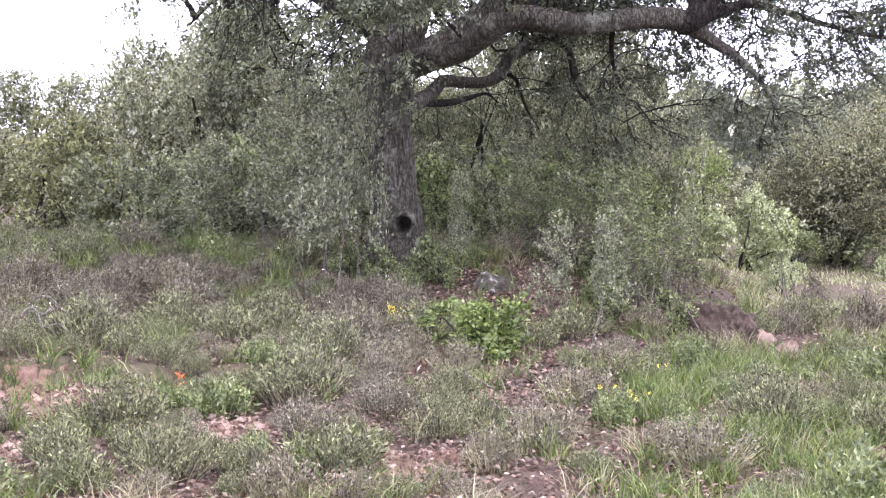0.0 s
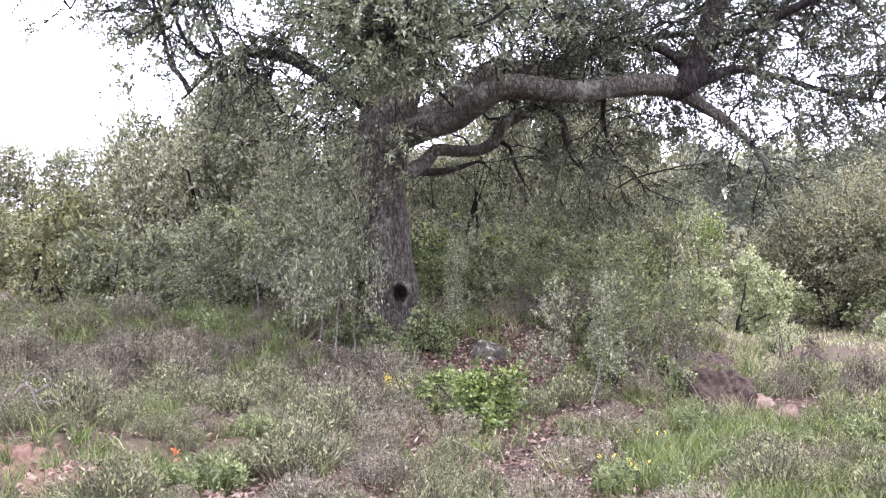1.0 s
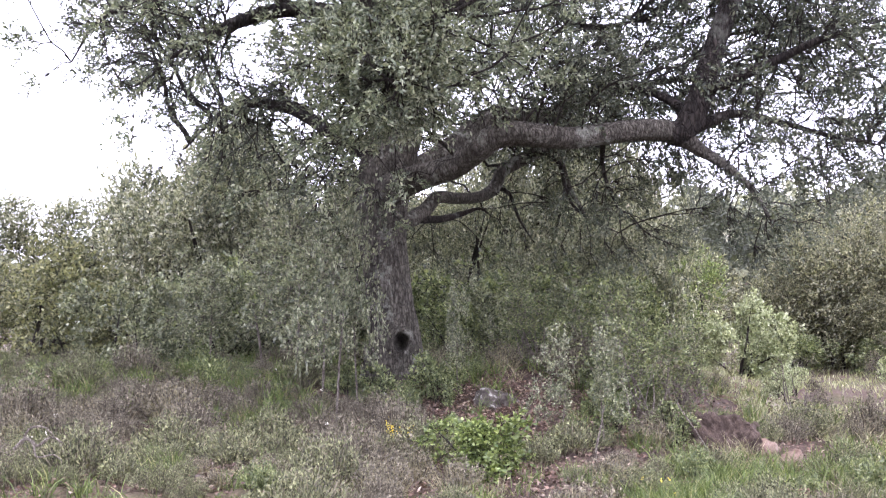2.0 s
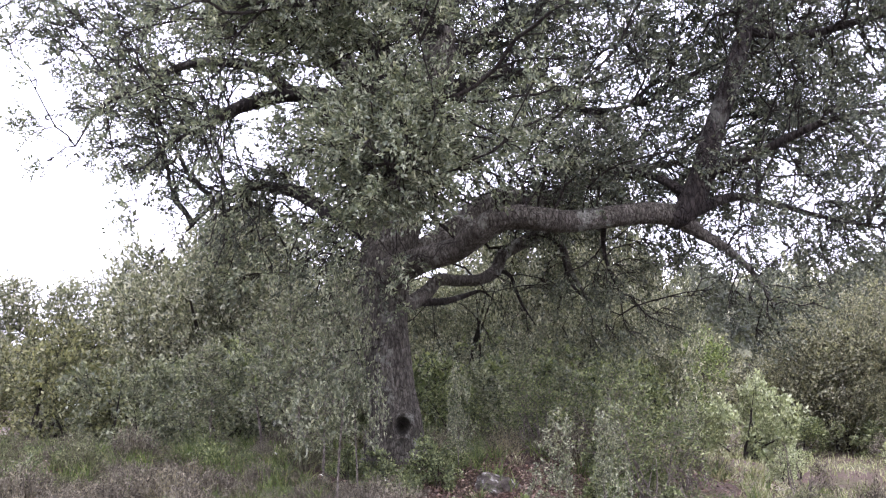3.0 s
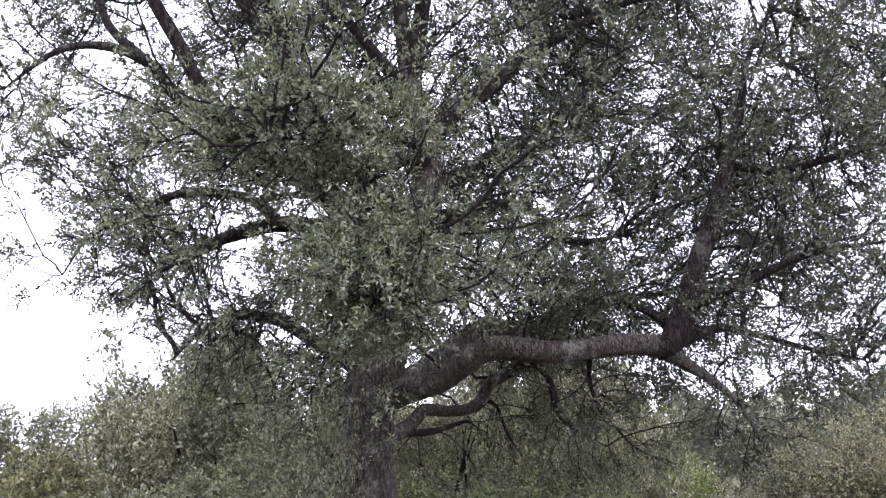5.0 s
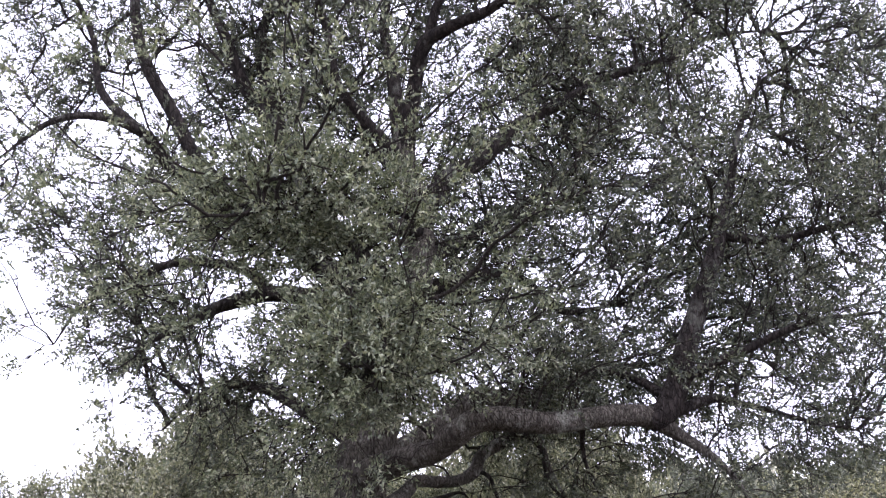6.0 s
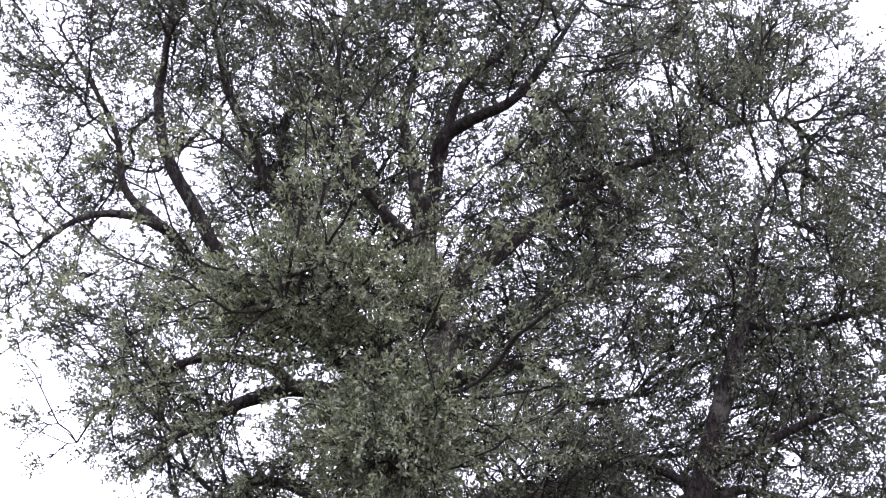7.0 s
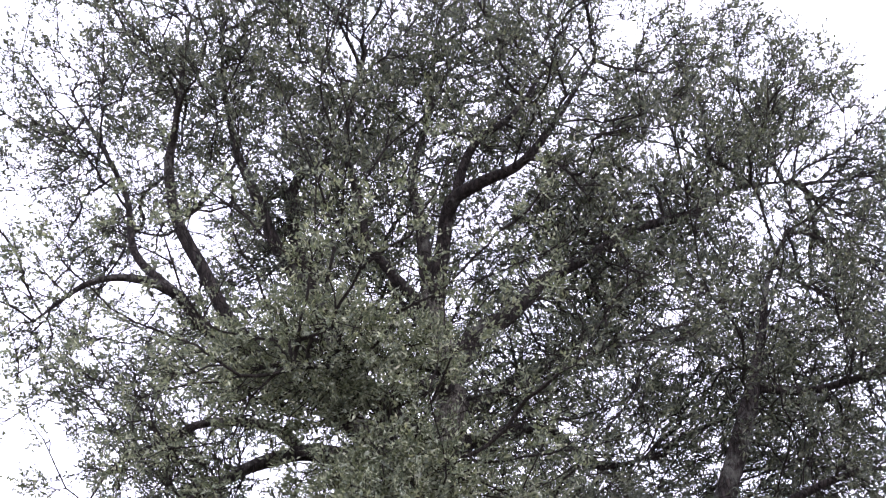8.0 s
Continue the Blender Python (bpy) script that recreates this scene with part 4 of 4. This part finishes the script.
STONES = [stone_mesh("stone", 40 + i, 1.0, 0.75, 0.55, 12, 0.12, 2) for i in range(6)]
for me in STONES:
    me.materials.append(STONE)
pick = random.Random(3)
for i in range(210):
    if i < 165:
        x0, y0, rx, ry, _ = BARE[pick.choice((0, 0, 0, 0, 1, 1, 2, 3, 4))]
        x, y = x0 + pick.gauss(0, 0.45) * rx, y0 + pick.gauss(0, 0.45) * ry
    else:
        x, y = pick.uniform(-4, 3), pick.uniform(7, 12.5)
    size = 0.014 + 0.055 * pick.random() ** 3
    ob = new("stone", STONES[i % 6])
    ob.matrix_world = Matrix.Translation(on_ground(x, y, 0.02 + size * 0.15)) @ pose(0, 0, 0, pick.uniform(-20, 20), pick.uniform(-20, 20), pick.uniform(0, 360)) @ Matrix.Diagonal((size, size, size, 1))
    tagged(ob, "small reddish stone lying on the bare clay", "stone", "loose stones")


def gravel():
    """Crumbs of stone and earth over the bare clay and between the cushions."""
    g = Geo()
    n = 5200
    k = rng.integers(0, len(BARE) + 2, n)
    beds = BARE + [(0.5, 8.6, 0.8, 1.2, 0), (-0.3, 8.0, 1.6, 1.0, 0)]
    c = np.array([b[:4] for b in beds])[k]
    x, y = c[:, 0] + rng.normal(size=n) * 0.55 * c[:, 2], c[:, 1] + rng.normal(size=n) * 0.55 * c[:, 3]
    r = 0.006 + 0.016 * rng.uniform(size=n) ** 2
    corners = np.array([(1, 0, 0), (-1, 0, 0), (0, 1, 0), (0, -1, 0), (0, 0, 0.7), (0, 0, -0.7)], dtype=float)
    v = corners[None] * r[:, None, None] * rng.uniform(0.6, 1.4, (n, 6, 1)) + rng.normal(size=(n, 6, 3)) * (0.22 * r)[:, None, None]
    v += np.stack([x, y, ground_z(x, y) + 0.026], -1)[:, None]
    b = np.arange(n)[:, None] * 6
    g.add(v.reshape(-1, 3), tris=np.concatenate([b + f for f in ([0, 2, 4], [2, 1, 4], [1, 3, 4], [3, 0, 4], [2, 0, 5], [1, 2, 5], [3, 1, 5], [0, 3, 5])]))
    tagged(part("gravel", g, STONE), "reddish gravel and crumbs of clay on the bare ground", "gravel", kind="stuff")


gravel()

# ------------------------------------------------------------------ low scrub
def scrub(name, label, material, width, height, count, seed, wood, leaf=(0.022, 0.008), upright=0.8, leafy=5):
    """A cushion of thin upright stems set with tiny leaves."""
    global rng
    keep, rng = rng, np.random.default_rng(seed)
    root = new(name)
    tagged(root, label, "shrub", label.split(" with")[0])
    gs, gl = Geo(), Geo()
    a, f = rng.uniform(0, 6.283, count), np.sqrt(rng.uniform(0, 1, count))
    lump = 1 + 0.25 * np.sin(2 * a + seed) + 0.2 * np.sin(3 * a - seed * 2)
    foot = np.stack([np.cos(a) * f * width * 0.28, np.sin(a) * f * width * 0.28, np.full(count, -0.03)], -1)
    tip = np.stack([np.cos(a) * f * lump * width * 0.5, np.sin(a) * f * lump * width * 0.5, height * (1 - 0.55 * f ** 2) * rng.uniform(0.6, 1.12, count)], -1)
    way = tip - foot
    ln = np.linalg.norm(way, axis=1)
    add_blades(gs, foot, way, ln, 0.006, 0.10)
    m = count * leafy
    t = rng.uniform(0.35, 1.02, m)[:, None]
    add_leaves(gl, np.repeat(foot, leafy, 0) + np.repeat(way, leafy, 0) * t + rng.normal(size=(m, 3)) * 0.009, np.repeat(way, leafy, 0) / np.repeat(ln, leafy)[:, None] * upright + rand_dirs(m) * 0.7,
               leaf[0] * rng.uniform(0.7, 1.4, m), leaf[1] * rng.uniform(0.7, 1.3, m))
    tagged(part("stem_mass", gs, wood, root), kind="stuff")
    tagged(part("foliage", gl, material, root), kind="stuff")
    rng = keep
    return root


SCRUB = [scrub("thyme_bush", "grey-green thyme cushion with fine upright stems", THYME, 0.50, 0.30, 330, 71, MAUVE, (0.026, 0.0085), 0.8, 9),
         scrub("thyme_bush", "grey-green thyme cushion with loose open stems", THYME, 0.42, 0.26, 240, 72, MAUVE, (0.028, 0.009), 0.85, 9),
         scrub("heath_bush", "dry mauve-brown heath cushion with bare twigs", MAUVE, 0.58, 0.34, 360, 73, MAUVE, (0.024, 0.009), 0.6, 6),
         scrub("heath_bush", "faded brown heath cushion with thin twigs", MAUVE, 0.46, 0.28, 280, 74, DRYGRASS, (0.025, 0.009), 0.6, 6),
         scrub("low_shrub", "low fresh green scrub with small leaves", GREEN_SCRUB, 0.40, 0.26, 180, 75, GREEN_SCRUB, (0.028, 0.014), 0.6, 8)]
HEATH = [(-3.3, 11.8, 1.1, 1.9), (-0.65, 9.1, 0.55, 1.6), (0.75, 8.4, 0.4, 0.5), (-1.1, 11.9, 0.8, 0.6)]
spots = []
used = [0] * 5
pick = random.Random(21)
clear = [(x, y, max(rx, ry) * 0.95) for x, y, rx, ry, _ in BARE] + [(0.62, 9.2, 0.6), (0.85, 12.4, 1.15), (-0.5, 13.5, 0.55), (0.3, 10.1, 0.45), (2.5, 11.3, 0.6), (1.75, 10.9, 0.5)]
tries = 0
while len(spots) < 560 and tries < 14000:
    tries += 1
    y = (6.3 ** 2 + pick.random() * (16.5 ** 2 - 6.3 ** 2)) ** 0.5
    x = pick.uniform(-0.42, 0.42) * y
    near_gap = min(((x - a) ** 2 + (y - b) ** 2) ** 0.5 - c for a, b, c in clear)
    if near_gap < 0:
        continue
    grassy = x > 0.9 + 0.05 * (y - 8) and y < 11
    if (grassy and wobble(x, y, 3.3, 2.0) > -0.12) or (x > 2.1 and y > 10.9 and wobble(x, y, 2.3, 6.0) > -0.55):
        continue
    if abs(x - 0.5 - 0.06 * (y - 9)) < 0.8 and y < 10.6 and wobble(x, y, 4.1, 1.0) > -0.22:
        continue
    s = 0.5 + 0.95 * pick.random() ** 1.3
    if any((x - a) ** 2 + (y - b) ** 2 < (0.20 * (s + c)) ** 2 for a, b, c in spots):
        continue
    spots.append((x, y, s))
    heath = min(((x - a) / c) ** 2 + ((y - b) / d) ** 2 for a, b, c, d in HEATH) < 1
    zone = wobble(x, y, 1.3, 4.0)
    if heath:
        k = pick.choice((2, 2, 2, 3, 3, 0))
    elif grassy:
        k = pick.choice((0, 1, 4, 4, 3))
    elif zone > 0.45:
        k = pick.choice((2, 3, 0, 1))
    elif y > 12:
        k = pick.choice((0, 4, 4, 3, 2))
    else:
        k = pick.choice((0, 0, 1, 1, 3, 4))
    if used[k]:
        copy_at(SCRUB[k], x, y, pick.uniform(0, 360), (s, s * pick.uniform(0.85, 1.15), s * pick.uniform(0.8, 1.15)))
    else:
        place(SCRUB[k], x, y, 0, (s, s, s))
    used[k] += 1

# the bright bush in front of the oak, spurge at its foot, saplings and thicket
place(bush("lentisk_bush", "bright yellow-green leafy bush on the bank", "shrub", 0.82, 0.50, 5600, FRESH, leaf=(0.036, 0.022), seed=81, stems=7, low=0.36, gaps=0.1), 0.33, 10.15, 0, (1.22, 1.1, 1.05))
spurge = place(bush("low_shrub", "leafy green low shrub at the oak's foot", "shrub", 0.6, 0.42, 1700, GREEN_SCRUB, leaf=(0.038, 0.02), seed=83, stems=6, group="low shrubs at the oak"), -0.15, 12.85)
for x, y, turn, w in ((-0.62, 12.75, 50, 0.9), (-0.02, 12.6, 120, 0.7), (-0.95, 13.0, 200, 0.8), (0.12, 11.5, 20, 0.7), (-0.35, 12.2, 290, 0.7), (1.5, 12.3, 10, 0.8), (1.6, 12.9, 80, 1.0), (2.05, 11.55, 80, 0.8), (1.55, 11.7, 10, 0.8)):
    copy_at(spurge, x, y, turn, (w, w, w))
sapling = place(bush("oak_sapling", "slender holm oak sapling with thin grey stem", "tree", 0.9, 1.7, 2600, OAK_YOUNG, wood=GREYWOOD, leaf=(0.046, 0.022), seed=87, stems=1, trunk=0.75, low=0.66, group="oak saplings", thick=0.5), -1.2, 12.9)
for x, y, turn, w, h in ((-1.0, 12.2, 70, 0.85, 1.2), (-0.8, 12.45, 200, 0.6, 1.2), (0.16, 13.0, 140, 0.45, 0.65), (-2.0, 14.6, 250, 1.2, 0.95), (1.02, 11.2, 30, 0.6, 0.6), (1.42, 11.3, 190, 0.5, 0.62), (0.9, 14.6, 100, 0.9, 0.8), (-2.7, 14.9, 10, 1.1, 0.8), (-1.55, 13.7, 10, 1.1, 1.1)):
    copy_at(sapling, x, y, turn, (w, w, h))
thicket = place(bush("thicket_bush", "twiggy grey-brown thicket bush with sparse green leaves", "shrub", 1.0, 1.15, 3000, GREEN_SCRUB, wood=GREYWOOD, leaf=(0.036, 0.018), seed=89, stems=14, low=0.5, gaps=0.5, group="thicket", twig=1.5, thick=0.6), 1.9, 12.2, 0, (1, 1, 0.8))
for x, y, turn, w, h in ((1.85, 13.1, 60, 0.9, 0.85), (2.35, 12.7, 130, 0.8, 0.75), (1.7, 13.6, 210, 1.0, 0.85), (1.0, 13.9, 310, 0.9, 0.7)):
    copy_at(thicket, x, y, turn, (w, w, h))
fieldbush = place(bush("low_shrub", "pale grey-green rounded shrub in the field", "shrub", 0.7, 0.5, 1800, PALE, leaf=(0.04, 0.018), seed=91, group="field shrubs"), 5.7, 23.5)
for x, y, w in ((8.6, 24.0, 1.0), (7.4, 20.0, 0.8), (4.6, 17.5, 0.8), (5.3, 19.5, 0.9), (7.9, 22.6, 0.9)):
    copy_at(fieldbush, x, y, w * 90, (w, w, w))
broom = place(bush("low_shrub", "twiggy brown shrub in the field", "shrub", 0.8, 0.75, 1300, MAUVE, wood=GREYWOOD, leaf=(0.03, 0.012), seed=93, stems=14, group="field shrubs", twig=1.6), 3.95, 14.4, 0, (0.8, 0.8, 0.8))
for x, y, w in ((8.0, 23.2, 0.9), (3.6, 9.6, 0.6)):
    copy_at(broom, x, y, w * 200, (w, w, w))


# ------------------------------------------------------------------ grass, meadow and fallen leaves
def scatter(n, density):
    y = 6.0 + 12.0 * rng.uniform(0, 1, n * 4) ** 1.2
    x = rng.uniform(-0.43, 0.43, n * 4) * y
    keep = rng.uniform(size=n * 4) < density(x, y)
    return x[keep][:n], y[keep][:n]


def tufted(x, y, spread, per):
    x, y = np.repeat(x, per), np.repeat(y, per)
    return x + rng.normal(size=len(x)) * spread, y + rng.normal(size=len(y)) * spread


def open_ground(x, y):
    d = np.ones_like(x)
    for a, b, rx, ry, _ in BARE:
        d *= 1 - 0.9 * np.exp(-(((x - a) / rx) ** 2 + ((y - b) / ry) ** 2) ** 2)
    return d


def build_grass():
    g = Geo()
    x, y = scatter(1900, lambda x, y: open_ground(x, y) * (0.10 + 0.9 * step01(0.6, 1.8, x) * step01(12, 9, y) + 0.16 * step01(10.5, 12.5, y) * step01(0.2, -0.6, x)) * step01(-0.5, 0.5, wobble(x, y, 2.1, 1.0)))
    # bright tufts round the clay and below the ledge
    x = np.concatenate([x, -2.1 + rng.normal(size=26) * 0.65])
    y = np.concatenate([y, 8.75 + rng.normal(size=26) * 0.34])
    x, y = tufted(x, y, 0.05, 46)
    n = len(x)
    add_blades(g, np.stack([x, y, ground_z(x, y) - 0.01], -1), rng.normal(size=(n, 3)) * [0.35, 0.35, 0] + [0, 0, 1], rng.uniform(0.08, 0.28, n) * (1 + 0.35 * step01(11, 13, y)), 0.0075 + 0.0025 * step01(11, 13, y), 0.5)
    tagged(part("grass", g, GRASS), "fresh green grass tufts on the bank", "grass", kind="stuff")
    g = Geo()
    x, y = scatter(420, lambda x, y: open_ground(x, y) * (0.08 + 0.25 * step01(1.5, 3, x)) * step01(-0.6, 0.5, wobble(x, y, 1.7, 3.0)))
    x, y = tufted(x, y, 0.05, 34)
    n = len(x)
    add_blades(g, np.stack([x, y, ground_z(x, y) - 0.01], -1), rng.normal(size=(n, 3)) * [0.45, 0.45, 0] + [0, 0, 1], rng.uniform(0.10, 0.34, n), 0.006, 0.5)
    tagged(part("dry_grass", g, DRYGRASS), "dry straw-coloured grass among the scrub", "grass", kind="stuff")
    g = Geo()
    n = 30000
    y = 12.5 + 24 * rng.uniform(0, 1, n) ** 1.3
    x = 3.0 + (y - 12.5) * 0.1 + rng.uniform(0, 1, n) * (y * 0.45)
    ok = step01(-0.8, 0.3, wobble(x, y, 0.9, 5.0)) > rng.uniform(size=n)
    x, y = x[ok], y[ok]
    n = len(x)
    add_blades(g, np.stack([x, y, ground_z(x, y) - 0.01], -1), rng.normal(size=(n, 3)) * [0.4, 0.4, 0] + [0, 0, 1], rng.uniform(0.06, 0.20, n), 0.014, 0.5)
    tagged(part("meadow_grass", g, MEADOW), "pale yellow-green meadow grass over the field", "grass", kind="stuff")
    g = Geo()
    x, y = scatter(34000, lambda x, y: 0.3 + 0.75 * np.exp(-(((x - 0.7) / 0.9) ** 2 + ((y - 9.3) / 1.3) ** 2)) + 1.0 * np.exp(-(((x - 0.75) / 1.1) ** 2 + ((y - 12.5) / 1.0) ** 2)))
    n = len(x)
    add_leaves(g, np.stack([x, y, ground_z(x, y) + rng.uniform(0.02, 0.06, n)], -1), rand_dirs(n) * [1, 1, 0.35], rng.uniform(0.028, 0.055, n), rng.uniform(0.014, 0.027, n))
    n = 9000
    x, y = 0.7 + rng.normal(size=n) * 0.6, 12.55 + rng.normal(size=n) * 0.5
    add_leaves(g, np.stack([x, y, ground_z(x, y) + rng.uniform(0.03, 0.07, n)], -1), rand_dirs(n) * [1, 1, 0.4], rng.uniform(0.025, 0.05, n), rng.uniform(0.013, 0.024, n))
    tagged(part("leaf_litter", g, LITTER), "fallen brown oak leaves strewn over the bank", "leaf litter", kind="stuff")


build_grass()


# ------------------------------------------------------------------ small things
def stick(label, points, material, name="fallen_branch"):
    root = new(name)
    tagged(root, label, "branch")
    for p in points:
        rows = [(x, y, float(ground_z(x, y)) + h, r) for x, y, h, r in p]
        g = Geo()
        tube(g, smooth_path(rows, 0.03), 7, 0.08)
        part("branch", g, material, root, smooth=True)


stick("pale curled dead branch lying on the heath", [
    [(-3.16, 9.6, 0.24, 0.013), (-3.07, 9.6, 0.31, 0.013), (-2.98, 9.58, 0.26, 0.012), (-2.89, 9.6, 0.33, 0.010), (-2.80, 9.6, 0.28, 0.006)],
    [(-3.10, 9.6, 0.27, 0.010), (-3.05, 9.6, 0.38, 0.009), (-2.94, 9.6, 0.40, 0.008), (-2.86, 9.58, 0.34, 0.005)],
    [(-3.02, 9.6, 0.29, 0.010), (-2.96, 9.5, 0.20, 0.008), (-2.84, 9.5, 0.22, 0.006), (-2.78, 9.5, 0.17, 0.004)]], GREYWOOD)
stick("thin dry fallen branch below the flowers", [[(-0.62, 10.75, 0.03, 0.009), (-0.40, 10.8, 0.06, 0.009), (-0.2, 10.85, 0.09, 0.008), (-0.02, 10.9, 0.13, 0.006)],
                                                   [(-0.25, 10.84, 0.08, 0.006), (-0.16, 10.9, 0.16, 0.004), (-0.1, 10.9, 0.2, 0.003)]], GREYWOOD)
stick("dark dry stick on the litter", [[(0.22, 8.3, 0.04, 0.008), (0.40, 8.25, 0.07, 0.007), (0.60, 8.1, 0.05, 0.005)]], GREYWOOD)
stick("dry stick on the bank", [[(0.05, 9.1, 0.10, 0.007), (0.22, 8.95, 0.09, 0.008), (0.36, 8.8, 0.05, 0.006)]], GREYWOOD)
stick("bleached upright broken stem", [[(1.24, 10.62, -0.02, 0.012), (1.26, 10.62, 0.14, 0.010), (1.30, 10.62, 0.30, 0.008), (1.33, 10.6, 0.48, 0.004)]], GREYWOOD, "dead_stem")
stick("thin bent bramble cane over the broken earth", [[(2.05, 11.3, 0.42, 0.006), (2.12, 11.25, 0.3, 0.006), (2.2, 11.2, 0.18, 0.006), (2.3, 11.15, 0.02, 0.006)]], GREYWOOD, "bramble_cane")


def flowering(x, y, heads, seed):
    r = np.random.default_rng(seed)
    root = new("flower_plant")
    tagged(root, "small green plant with yellow flower spikes", "flower", "yellow flowers")
    g = Geo()
    a = r.uniform(0, 6.28, 40)
    add_blades(g, np.stack([0.02 * np.cos(a), 0.02 * np.sin(a), np.zeros(40)], -1), np.stack([np.cos(a) * 0.4, np.sin(a) * 0.4, np.ones(40)], -1), r.uniform(0.10, 0.26, 40), 0.012, 0.3)
    part("stalks", g, GRASS, root)
    for h in range(heads):
        g = Geo()
        n = 34
        c = np.array([r.normal() * 0.05, r.normal() * 0.05, 0.26 + r.normal() * 0.03])
        add_leaves(g, c + r.normal(size=(n, 3)) * [0.010, 0.010, 0.03], r.normal(size=(n, 3)), 0.013, 0.010)
        part("flower_head", g, YELLOW, root)
    place(root, x, y)


flowering(-0.44, 11.1, 3, 1)
flowering(-0.27, 11.15, 2, 2)
flowering(-0.27, 10.95, 1, 3)


def small_flowers():
    g = Geo()
    c = np.column_stack([rng.uniform(1.0, 1.7, 12), rng.uniform(8.0, 9.6, 12), np.zeros(12)])
    c[:, 2] = ground_z(c[:, 0], c[:, 1]) + rng.uniform(0.14, 0.22, 12)
    p = np.repeat(c, 7, 0)
    add_leaves(g, p + rng.normal(size=p.shape) * 0.006, rand_dirs(len(p)) + [0, 0, 0.6], 0.011, 0.009)
    tagged(part("yellow_flowers", g, YELLOW), "scattered small yellow flowers in the grass", "flowers", kind="stuff")
    g = Geo()
    c = np.column_stack([rng.uniform(-3.5, -0.5, 14), rng.uniform(10.5, 13, 14), np.zeros(14)])
    c[:, 2] = ground_z(c[:, 0], c[:, 1]) + rng.uniform(0.22, 0.36, 14)
    p = np.repeat(c, 6, 0)
    add_leaves(g, p + rng.normal(size=p.shape) * 0.008, rand_dirs(len(p)), 0.013, 0.009)
    tagged(part("white_flowers", g, WHITE), "scattered tiny white flowers in the scrub", "flowers", kind="stuff")
    g = Geo()
    n = 9
    add_leaves(g, rng.normal(size=(n, 3)) * 0.012, rand_dirs(n) + [0, 0, 0.5], 0.055, 0.022)
    ob = tagged(part("dry_leaves", g, ORANGE), "curled orange dry leaf cluster beside the clay", "leaf")
    ob.location = on_ground(-1.8, 8.9, 0.12)


small_flowers()
